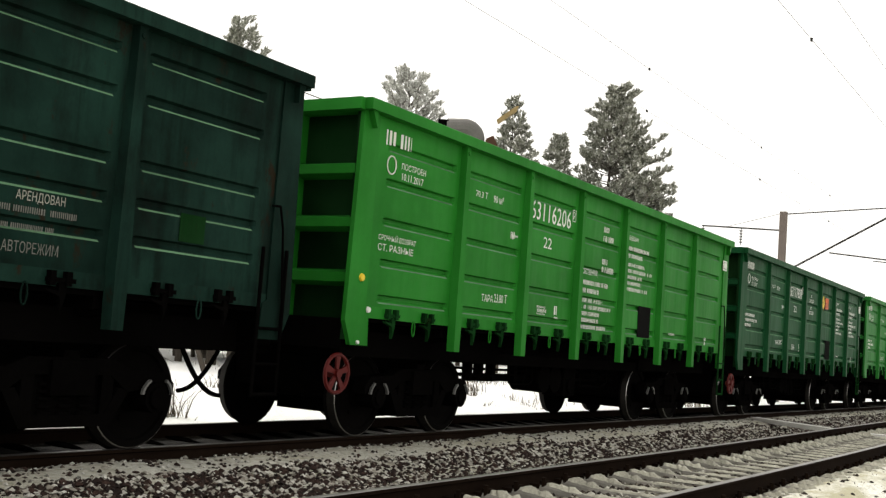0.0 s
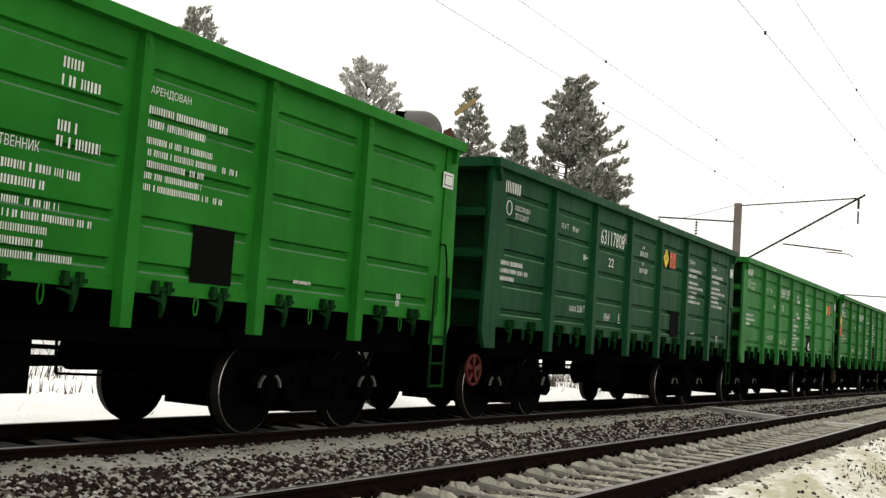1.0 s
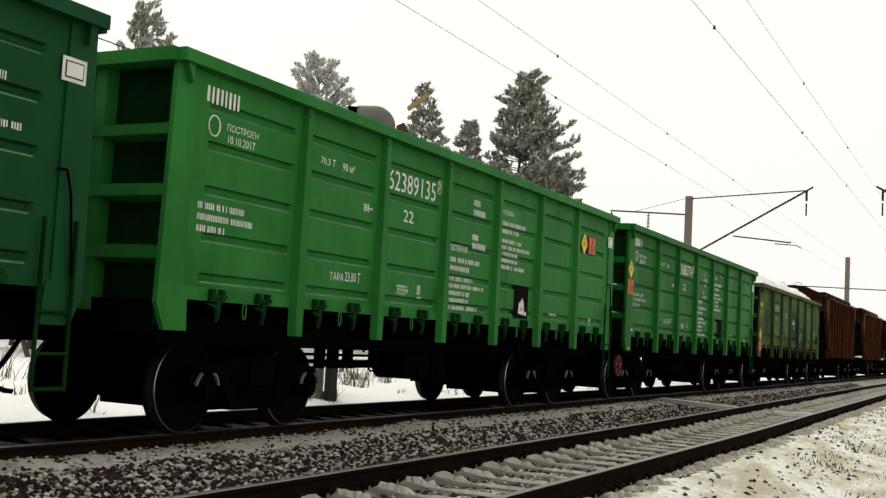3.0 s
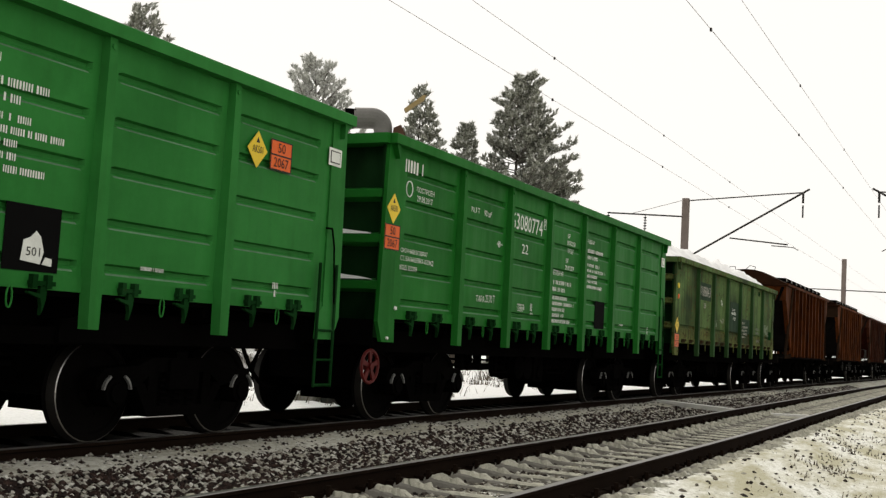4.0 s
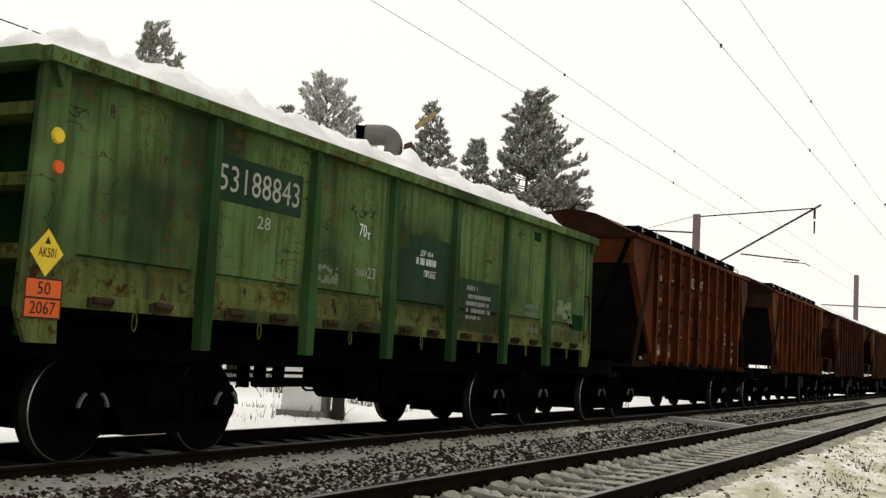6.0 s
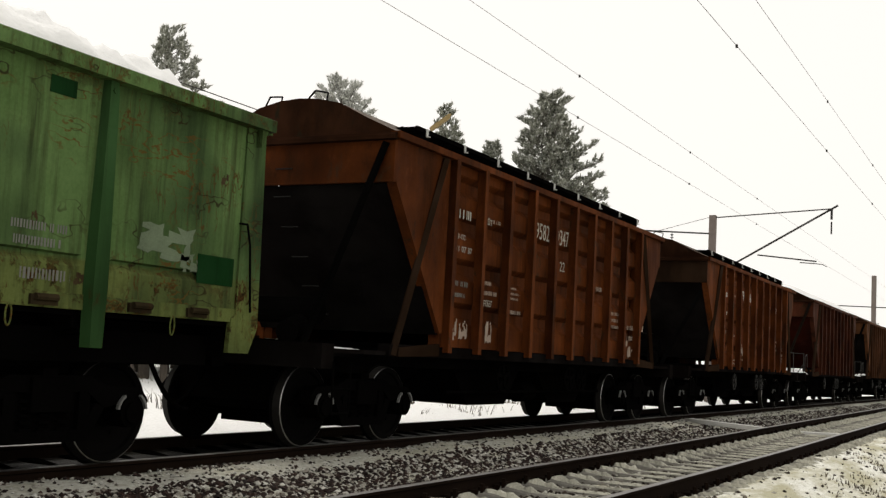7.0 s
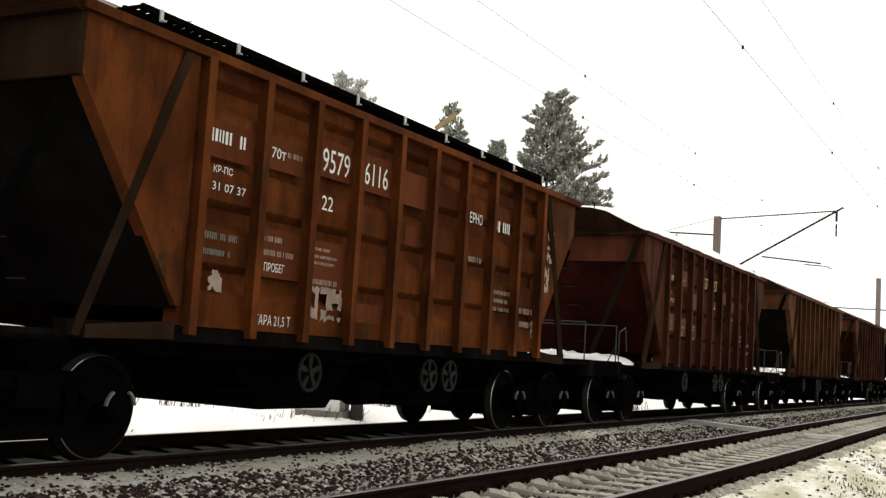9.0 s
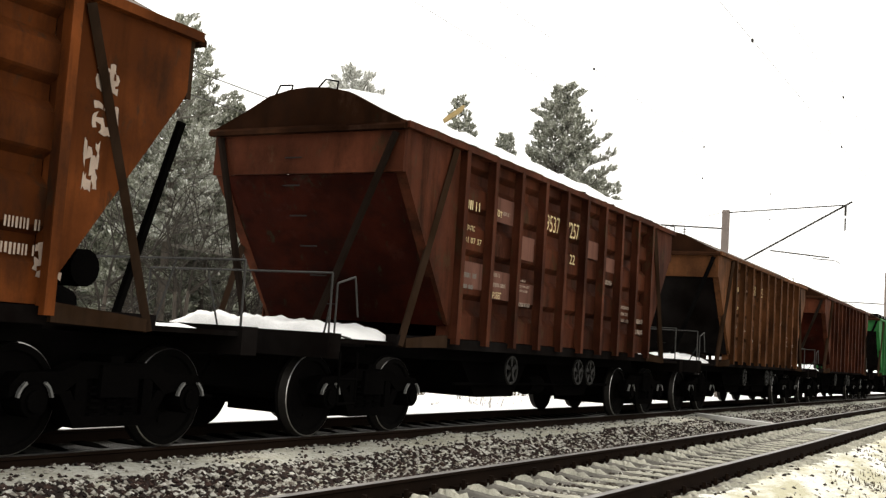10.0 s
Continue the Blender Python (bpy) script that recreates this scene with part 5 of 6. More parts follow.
# grain hoppers
def mark_hopper(w, a, b, mat, seed, tare="", nx=-2.11):
    rows_of_bars(-3.9, 3.13, [(0, 0.13, 0.5)], mat, w, seed, SIDE + 0.064)
    lettering("70т", -2.97, 3.02, 0.11, 0.24, mat, w, SIDE + 0.064)
    rows_of_bars(-2.7, 3.12, [(0, 0.06, 0.25)], SMUDGED, w, seed + 9, SIDE + 0.064)
    lettering(a, nx + 0.04, 3.04, 0.26, 0.54, mat, w, SIDE + 0.064)
    lettering(b, nx + 0.90, 3.04, 0.26, 0.52, mat, w, SIDE + 0.064)
    lettering("22", nx + 1.08 if nx > -2 else -2.03, 2.62, 0.16, 0.22, mat, w, SIDE + 0.064)
    lettering("КР-ПС", -3.84, 2.72, 0.07, 0.28, mat, w, SIDE + 0.064)
    lettering("31 07 37", -3.84, 2.55, 0.08, 0.5, mat, w, SIDE + 0.064)
    rows_of_bars(-3.92, 2.15, [(0, 0.07, 0.5), (0.16, 0.06, 0.42)], GREYED, w, seed + 2, SIDE + 0.064)
    rows_of_bars(-2.98, 2.22, [(0, 0.06, 0.3), (0.14, 0.06, 0.5)], SMUDGED, w, seed + 3, SIDE + 0.064)
    lettering("ПРОБЕГ", -2.96, 1.86, 0.09, 0.34, mat, w, SIDE + 0.064)
    rows_of_bars(-2.1, 2.20, [(0, 0.035, 0.3), (0.08, 0.035, 0.45), (0.15, 0.035, 0.4), (0.34, 0.06, 0.5)], SMUDGED, w, seed + 4, SIDE + 0.064)
    if tare:
        lettering(tare, -3.05, 1.30, 0.12, 0.6, mat, w, SIDE + 0.064)
    rows_of_bars(1.5, 2.5, [(0, 0.08, 0.45)], SMUDGED, w, seed + 5, SIDE + 0.064)
    rows_of_bars(2.4, 2.1, [(0, 0.06, 0.6), (0.12, 0.06, 0.5), (0.24, 0.06, 0.6)], SMUDGED, w, seed + 6, SIDE + 0.064)
    rows_of_bars(3.3, 1.9, [(0, 0.09, 0.5), (0.2, 0.09, 0.5)], SMUDGED, w, seed + 7, SIDE + 0.064)


def stencil_patches(w, mat, spots):
    """Fresher paint brushed behind the stencils."""
    for x, z, a, b in spots:
        part("repaint_patch", Form().box(0, a, -0.0015, 0.0015, -b, 0).mesh("repaint_patch", mat), w, pose(x, SIDE + 0.067, z), "fresher red-brown paint behind stencils")


FRESH = paint("fresh_red_oxide", (0.085, 0.022, 0.007), (0.03, 0.012, 0.006), 0.7, 0.0, 14.0, 0.6)


def torn_patches(w, spots, seed, mat=SMUDGED, y=SIDE + 0.062, thin=-0.06, label="ragged pale paint patch"):
    """Peeling pale paint: ragged pieces on the side."""
    rng = random.Random(seed)
    for x, z, a, b in spots:
        nx, nz = 7, 6
        v = [(a * (2 * i / nx - 1 + rng.uniform(-0.11, 0.11)), 0, b * (2 * j / nz - 1 + rng.uniform(-0.13, 0.13))) for i in range(nx + 1) for j in range(nz + 1)]
        q = []
        for i in range(nx):
            for j in range(nz):
                k = noise.noise((i * 0.42 + x * 3.1, j * 0.5 + z * 2.7, seed * 1.7))
                if k > -0.12 and rng.random() < 0.93:
                    q.append((i * (nz + 1) + j, (i + 1) * (nz + 1) + j, (i + 1) * (nz + 1) + j + 1, i * (nz + 1) + j + 1))
        if q:
            part("peeled_patch", Form().add(v, q).mesh("peeled_patch", mat), w, pose(x, y, z), label)


CHALKY = plain("chalky_overspray", (0.10, 0.13, 0.08), 0.85, 0, 0.5, 9, 0)
SCALE = plain("brown_rust_scale", (0.040, 0.026, 0.009), 0.9, 0, 0.6, 14, 0.3)
torn_patches(old_wagon, [(5.15, 2.0, 0.34, 0.15), (5.5, 1.85, 0.16, 0.08), (-2.2, 1.95, 0.2, 0.1)], 41, CHALKY, SIDE - 0.0035, -0.2, "chalky pale paint smear")
rust_rng = random.Random(77)
torn_patches(old_wagon, [(rust_rng.uniform(-6.0, 6.1), rust_rng.uniform(1.5, 3.1), rust_rng.uniform(0.02, 0.06), rust_rng.uniform(0.02, 0.07)) for _ in range(9)] + [(rust_rng.uniform(-6.0, 6.1), rust_rng.uniform(1.42, 1.6), rust_rng.uniform(0.04, 0.1), rust_rng.uniform(0.02, 0.05)) for _ in range(8)], 45, SCALE, SIDE - 0.0025, 0.06, "brown rust scale")
for a, b, c, d in ((5.58, 6.1, 1.68, 1.95), (3.71, 3.98, 3.03, 3.17)):
    part("dark_patch", Form().box(a, b, -0.002, 0.002, c, d).mesh("repaint_patch", PAINTS["shaded_green"]), old_wagon, pose(0, SIDE - 0.004, 0), "dark green repaint square")
rows_of_bars(3.45, 2.0, [(0, 0.07, 0.55), (0.12, 0.07, 0.5)], GREYED, old_wagon, 81)
rows_of_bars(3.57, 1.64, [(0, 0.09, 0.5)], GREYED, old_wagon, 82)

H0 = 86.05
w = place(hopper("rust-red grain hopper wagon with dark roof walkway", PAINTS["rust_a"], PAINTS["soot_shade"], 0, wheel_mat=IRON), H0)
mark_hopper(w, "9582", "9347", FADED, 600, "", -1.18)
torn_patches(w, [(-3.8, 1.5, 0.1, 0.14), (-3.5, 1.5, 0.12, 0.13), (-2.7, 1.5, 0.1, 0.15), (3.6, 1.45, 0.2, 0.15), (4.3, 2.0, 0.14, 0.2)], 1)
w = place(hopper("orange-brown grain hopper wagon with white numbers", PAINTS["rust_b"], PAINTS["soot_shade"], 0, rails=2, head_mat=PAINTS["grimy"]), H0 + HOPPER)
mark_hopper(w, "9579", "6116", WHITE, 700, "ТАРА 21,5 Т")
stencil_patches(w, FRESH, [(-3.98, 3.22, 0.72, 0.36), (-3.08, 3.24, 0.7, 0.34), (-2.18, 3.4, 0.75, 0.42), (-1.3, 3.4, 0.75, 0.44), (-0.38, 3.36, 0.7, 0.42), (-3.02, 2.3, 0.72, 0.5), (-2.12, 2.28, 0.68, 0.52), (-0.2, 2.7, 0.3, 0.25), (-1.2, 1.66, 0.55, 0.22)])
rows_of_bars(2.32, 3.1, [(0, 0.16, 0.52)], WHITE, w, 707, SIDE + 0.064)
lettering("ЗЕРНО", 1.43, 2.96, 0.15, 0.48, WHITE, w, SIDE + 0.064)
torn_patches(w, [(-2.08, 1.6, 0.12, 0.17), (-1.72, 1.6, 0.2, 0.18), (-3.7, 1.7, 0.1, 0.1), (3.9, 1.6, 0.14, 0.14)], 2)
torn_patches(w, [(4.3, 3.15, 0.12, 0.12), (4.32, 2.8, 0.14, 0.13), (4.2, 2.4, 0.08, 0.2)], 6, y=SIDE + 0.016)
w = place(hopper("maroon grain hopper wagon with snow on roof and platform", PAINTS["rust_c"], PAINTS["soot_shade"], 31, False, True), H0 + 2 * HOPPER)
mark_hopper(w, "9537", "7257", YELLOWISH, 800, "", -1.18)
TAN = paint("faded_pink_patch", (0.12, 0.055, 0.04), (0.02, 0.012, 0.01), 0.8, 0.2, 18.0, 0.7)
stencil_patches(w, TAN, [(-3.95, 2.3, 0.7, 0.36), (-3.05, 2.25, 0.7, 0.4), (-3.05, 3.3, 0.7, 0.35), (-2.12, 2.15, 0.65, 0.3), (0.6, 3.1, 0.6, 0.3), (1.45, 2.9, 0.6, 0.25), (-2.15, 2.85, 0.6, 0.35)])
part("snow", snow_heap("platform_snow", BACK - 6.45, BACK - 5.0, -1.3, 1.3, 1.15, 0.24, 9, 24, 40), w, None, "snow lying on the end platform")
w = place(hopper("sooty brown grain hopper wagon with snowy platform", PAINTS["rust_d"], PAINTS["soot_shade"], 0, False, True), H0 + 3 * HOPPER)
mark_hopper(w, "9561", "2085", YELLOWISH, 900)
part("snow", snow_heap("platform_snow", BACK - 6.45, BACK - 5.0, -1.3, 1.3, 1.15, 0.2, 10, 24, 40), w, None, "snow lying on the end platform")
w = place(hopper("dark red grain hopper wagon near the rear", PAINTS["rust_c"], PAINTS["soot_shade"], 0, False, True), H0 + 4 * HOPPER)
part("snow", snow_heap("platform_snow", BACK - 6.45, BACK - 5.0, -1.3, 1.3, 1.15, 0.2, 11, 24, 40), w, None, "snow lying on the end platform")
w = place(hopper("green grain hopper wagon behind the brown ones", PAINTS["green_hopper"], PAINTS["soot_shade"], 0), H0 + 5 * HOPPER)


# ---- overhead line ----
def overhead_pole(x, y, top, side, label, feeder=True):
    """Concrete mast with a cantilever over the track; side -1 reaches towards -y."""
    p = root("catenary_pole", label, "catenary pole", pose(x, y, 0), "catenary poles")
    part("mast", once(("mast", top), lambda: Form().prism([(-0.145, -0.145), (0.145, -0.145), (0.145, 0.145), (-0.145, 0.145)], "z", -0.4, top).mesh("mast", POLE_MAT)), p)
    s = side
    part("cantilever", Form().bar((0, s * 0.2, 5.5), (0, s * 5.47, 8.57), 0.045, n=8).mesh("cantilever", STEEL), p)
    part("tie_rod", Form().bar((0, s * 0.15, 8.1), (0, s * 5.2, 8.42), 0.03, n=6).mesh("tie_rod", STEEL), p)
    part("registration_arm", Form().bar((0, s * 2.05, 6.38), (0, s * 4.6, 6.1), 0.035, n=6).bar((0, s * 3.9, 6.05), (0, s * 4.6, 6.0), 0.025, n=6).line([(0, s * 4.4, 6.02), (0, s * 4.85, 5.97), (0, s * 5.05, 5.86)], 0.02).mesh("registration_arm", STEEL), p)
    part("insulator", Form().line([(0, s * 5.2, 8.4), (0, s * 5.2, 7.95)], 0.05, 8).line([(0, s * 5.2, 7.85), (0, s * 5.2, 7.3)], 0.035, 8).mesh("insulator", STEEL), p)
    if feeder:
        f = Form().bar((0, 0, 7.35), (0, -s * 3.75, 7.55), 0.04, n=6).bar((0, 0, 8.15), (0, -s * 2.6, 7.5), 0.012, n=5)
        part("feeder_bracket", f.mesh("feeder_bracket", STEEL), p)
        g = Form()
        for k in range(5):
            g.bar((0, 0, -0.12 - k * 0.13), (0, 0, -0.17 - k * 0.13), 0.09, 0.05, 10)
        g.bar((0, 0, 0), (0, 0, -0.8), 0.018, n=5)
        me = g.mesh("insulator", STEEL)
        part("insulator", me, p, pose(0, -s * 1.9, 7.45))
        part("insulator", me, p, pose(0, -s * 3.7, 7.55))
    return p


overhead_pole(50, 12.85, 8.2, -1, "grey concrete catenary mast with steel cantilever")
overhead_pole(50, -0.68, 8.2, 1, "concrete catenary mast beside the near track", False)
far = root("catenary_pole", "slim far catenary mast above the train", "catenary pole", pose(109.5, 12.85, 0), "catenary poles")
part("mast", Form().prism([(-0.2, -0.2), (0.2, -0.2), (0.2, 0.2), (-0.2, 0.2)], "z", -0.4, 10.7).mesh("mast", POLE_MAT), far)
part("cross_arm", Form().bar((0, -6.5, 7.6), (0, 6, 7.9), 0.05).mesh("cross_arm", STEEL), far)


def wire(y, z, label, r=0.0042, dots=()):
    ob = tagged(new("overhead_wire", Form().bar((-60, y, z), (260, y, z), r, n=5).mesh("overhead_wire", WIRE)), label, "wire", "overhead wires")
    for x in dots:
        part("clamp", once("clamp", lambda: Form().box(-0.022, 0.022, -0.015, 0.015, -0.03, 0.022).mesh("clamp", STEEL)), ob, pose(x, y, z))


wire(TRAIN_Y, 1.132 + 0.612 * TRAIN_Y, "contact wire over the train's track", dots=(12.5, 21, 29.5, 38))
wire(TRAIN_Y, 1.132 + 0.718 * TRAIN_Y, "bearing cable over the train's track", dots=(12.5, 21, 29.5, 38))
wire(NEAR_Y, 1.132 + 1.25 * NEAR_Y, "contact wire over the empty track", dots=(7.5, 16.5, 25, 33))
wire(NEAR_Y, 1.132 + 1.53 * NEAR_Y, "bearing cable over the empty track", 0.004, dots=(7.5, 16.5, 25, 33))
wire(16.4, 1.132 + 0.344 * 16.4, "feeder wire behind the track", 0.014)
wire(14.7, 1.132 + 0.311 * 14.7, "lower feeder wire behind the track", 0.014)


# ---- trees ----
def limb_frame(d):
    u = d.cross(Vector((0, 0, 1)))
    u = u.normalized() if u.length > 0.05 else Vector((1, 0, 0))
    return u, d.cross(u).normalized()


RIGHT_SIDE = radians(-66)


def shoot(f, p, d, size, rng):
    """One brush of needles standing off its twig along d: slim blades in a loose cone."""
    u, w = limb_frame(d)
    for k in range(8):
        a = k * 2.4 + rng.uniform(-0.4, 0.4)
        side = u * math.cos(a) + w * math.sin(a)
        o = p + d * size * rng.uniform(0.0, 0.7)
        tip = o + (d * rng.uniform(0.5, 1.0) + side * rng.uniform(0.35, 0.8)) * size * rng.uniform(0.5, 0.9)
        across = d.cross(side).normalized() * size * rng.uniform(0.13, 0.24)
        f.add([o - across, o + across, tip], [(0, 1, 2)])


def pine(name, height_m, spread, seed, label, crown_from=0.35, density=1.0, brush=0.26, lean=0.0, needle_mat=None, rise=0.0, power=0.75):
    """A pine: bent trunk, whorls of limbs that turn up at their ends, needles in brushes along flat fans of twigs, sky between the whorls."""
    rng = random.Random(seed)
    t = root(name, label, "tree", pose(0, 0, 0), "trees behind the line")
    trunk, limbs, needles = Form(), Form(), Form()
    r0 = 0.012 * height_m + 0.05
    pts = [Vector((0, 0, -0.3))]
    for i in range(1, 9):
        pts.append(Vector((rng.uniform(-1, 1) * 0.014 * height_m * i / 8, rng.uniform(-1, 1) * 0.014 * height_m * i / 8, height_m * i / 8 * 0.985)))
    for i in range(8):
        trunk.bar(pts[i], pts[i + 1], r0 * (1 - i / 8.4), r0 * (1 - (i + 1) / 8.4), 8)
    on = lambda h: pts[min(7, int(h * 8))].lerp(pts[min(7, int(h * 8)) + 1], h * 8 - min(7, int(h * 8)))
    for k in range(10):
        shoot(needles, on(0.97) + Vector((rng.gauss(0, 0.1), rng.gauss(0, 0.1), rng.uniform(-0.2, 0.25))), Vector((rng.gauss(0, 0.3), rng.gauss(0, 0.3), 1)).normalized(), brush, rng)
    crown = height_m * (1 - crown_from)
    z, turn = height_m * crown_from, 0.0
    while z < height_m * 0.985:
        k = 1 - (z - height_m * crown_from) / crown
        whorl = 0.85 + 0.3 * rng.random()
        turn += 1.1
        count = max(4, round(7.5 * density * (0.55 + 0.45 * k)))
        for i in range(count):
            if rng.random() < 0.14:
                continue
            a = turn + 2 * math.pi * i / count + rng.uniform(-0.35, 0.35)
            reach = spread * (0.08 + 0.95 * k ** power) * whorl * rng.uniform(0.62, 1.06) * (1 + lean * math.cos(a - RIGHT_SIDE))
            d = Vector((math.cos(a), math.sin(a), rise + rng.uniform(-0.16, 0.1) + 0.8 * (1 - k) ** 1.6)).normalized()
            p = on(min(0.99, z / height_m + rng.uniform(-0.006, 0.006)))
            q = p + d * reach * 0.6
            e = q + (d + Vector((0, 0, rng.uniform(0.15, 0.6)))).normalized() * reach * 0.42
            rr = 0.012 + 0.014 * reach
            limbs.bar(p, q, rr, rr * 0.6, 5).bar(q, e, rr * 0.6, rr * 0.25, 4)
            flat = Vector((-d.y, d.x, 0)).normalized()
            m = max(4, int(reach * 5.5))
            for j in range(m):
                g = 0.3 + 0.72 * (j + rng.random()) / m
                c = p.lerp(q, g / 0.6) if g < 0.6 else q.lerp(e, min(1, (g - 0.6) / 0.4))
                out = (flat * rng.choice((-1, 1)) * rng.uniform(0.4, 1.0) + d * rng.uniform(0.3, 0.9) + Vector((0, 0, rng.uniform(0.0, 0.5)))).normalized()
                long = (0.16 + 0.30 * reach * (1.05 - g)) * rng.uniform(0.5, 1.2)
                c2 = c + out * long
                limbs.bar(c, c2, rr * 0.3, rr * 0.14, 3)
                for b in range(max(3, int(long / 0.075))):
                    o = c.lerp(c2, rng.uniform(0.25, 1.05)) + Vector((rng.gauss(0, 0.05), rng.gauss(0, 0.05), rng.uniform(-0.02, 0.1)))
                    shoot(needles, o, (out * rng.uniform(0.2, 1.0) + Vector((rng.gauss(0, 0.25), rng.gauss(0, 0.25), rng.uniform(0.3, 1.1)))).normalized(), brush * rng.uniform(0.7, 1.2), rng)
            for b in range(4):
                shoot(needles, e + Vector((rng.gauss(0, 0.08), rng.gauss(0, 0.08), rng.gauss(0, 0.05))), (d + Vector((rng.gauss(0, 0.3), rng.gauss(0, 0.3), rng.uniform(0.4, 1.2)))).normalized(), brush * 1.15, rng)
        z += (0.24 + 0.20 * k) * rng.uniform(0.8, 1.25)
    part("trunk", trunk.mesh("trunk", BARK), t)
    part("branchwork", limbs.mesh("branchwork", TWIG), t)
    me = bpy.data.meshes.new("crown")
    me.from_pydata(needles.v, [], needles.f)
    me.materials.append(needle_mat or NEEDLES)
    part("crown", me, t)
    return t


def bare_tree(height_m, seed, label):
    rng = random.Random(seed)
    t = root("bare_tree", label, "tree", pose(0, 0, 0), "trees behind the line")
    trunk, twigs = Form(), Form()

    def grow(p, d, length, r, depth):
        """One crooked branch in three pieces, with side branches off its outer part."""
        f, pieces = (trunk if depth == 0 else twigs), [p]
        for k in range(3):
            d = (d + Vector((rng.gauss(0, 0.16), rng.gauss(0, 0.16), rng.gauss(0.02, 0.12)))).normalized()
            q = pieces[-1] + d * length / 3
            f.bar(pieces[-1], q, r * (1 - 0.14 * k), r * (0.86 - 0.14 * k), 7 if depth == 0 else 4 if depth < 2 else 3)
            pieces.append(q)
        if depth >= 4:
            return
        for j in range((4, 4, 3, 3)[depth]):
            at_p = pieces[-1] if j == 0 else pieces[1].lerp(pieces[3], rng.random())
            nd = (d + Vector((rng.gauss(0, 0.7), rng.gauss(0, 0.7), rng.gauss(0.05, 0.4)))).normalized()
            grow(at_p, nd, length * rng.uniform(0.55, 0.8), r * 0.55, depth + 1)
    grow(Vector((0, 0, -0.3)), Vector((rng.gauss(0, .05), rng.gauss(0, .05), 1)).normalized(), height_m * 0.3, 0.008 * height_m + 0.025, 0)
    part("trunk", trunk.mesh("trunk", BARK), t)
    part("branchwork", twigs.mesh("branchwork", BARE_BARK), t)
    return t


def at(az, dist, z=-0.2):
    return (dist * math.cos(radians(az)), dist * math.sin(radians(az)), z)


def top_at(dist, el):
    return 1.132 + 0.2 + dist * math.tan(radians(el))


def put(t, az, dist, turn=0):
    t.matrix_basis = pose(*at(az, dist), 0, 0, turn)
    return t


put(pine("pine_tree", top_at(60, 13.7), 4.1, 11, "tall frosted pine with a full crown", 0.36, 1.25, lean=0.28, power=0.68), 23.2, 60)
put(pine("pine_tree", top_at(61, 9.2), 2.2, 12, "frosted pine crowded against its neighbour", 0.42, 1.1), 21.0, 61)
put(pine("pine_tree", top_at(60, 11.3), 1.7, 14, "slim young frosted pine", 0.4, 1.0), 26.0, 60)
put(pine("pine_tree", top_at(58, 12.75), 2.3, 15, "frosted pine behind the dust duct", 0.42, 0.9, lean=0.3), 28.5, 58)
put(pine("pine_tree", top_at(60, 13.8), 3.5, 16, "pale frosted pine with an open crown", 0.5, 0.72, needle_mat=PALE_NEEDLES, rise=0.35, power=0.45), 34.0, 60)
put(pine("pine_tree", top_at(62, 12.5), 1.1, 17, "small frosted pine top", 0.5, 0.8), 36.0, 62)
big = put(pine("pine_tree", top_at(40, 15.8), 2.7, 18, "frosted pine rising over the wood", 0.35, 0.9, 0.2, 0.35), 43.0, 40)
bare = put(bare_tree(9.5, 21, "bare frosted broadleaf tree"), 42.0, 35)
bare2 = put(bare_tree(8.5, 22, "bare branching tree at the wood's edge"), 40.3, 37)
rng = random.Random(5)
for k in range(11):
    az, d = 38.3 + 0.95 * k + rng.uniform(-0.3, 0.3), rng.uniform(33, 48)
    src = (bare, bare2)[k % 2]
    t = copy_thing(src, pose(*at(az, d), 0, 0, rng.uniform(0, 360)))
under = put(pine("pine_tree", 8.2, 2.3, 19, "lower frosted pine in the wood", 0.12, 1.0, 0.24, needle_mat=WOOD_NEEDLES), 41.0, 43)
tall = put(pine("pine_tree", 11.0, 2.6, 20, "dense frosted pine of the wood", 0.15, 1.1, 0.24, needle_mat=WOOD_NEEDLES), 40.2, 47)
for k in range(7):
    az, d = 37.6 + 1.5 * k + rng.uniform(-0.4, 0.4), rng.uniform(44, 56)
    copy_thing(tall, pose(*at(az, d), 0, 0, rng.uniform(0, 360)))
for k in range(6):
    az, d = 37.8 + 1.8 * k + rng.uniform(-0.4, 0.4), rng.uniform(40, 56)
    copy_thing(under, pose(*at(az, d), 0, 0, rng.uniform(0, 360)))
for k in range(16):
    az, d = 17 + 1.35 * k + rng.uniform(-0.5, 0.5), rng.uniform(64, 80)
    copy_thing(under, pose(*at(az, d), 0, 0, rng.uniform(0, 360)))
for k in range(10):
    az, d = 20 + 1.8 * k + rng.uniform(-0.5, 0.5), rng.uniform(66, 78)
    copy_thing((bare, bare2)[k % 2], pose(*at(az, d), 0, 0, rng.uniform(0, 360)))
for k in range(10):
    az, d = rng.uniform(36, 58), rng.uniform(58, 80)
    copy_thing(under, pose(*at(az, d), 0, 0, rng.uniform(0, 360)))


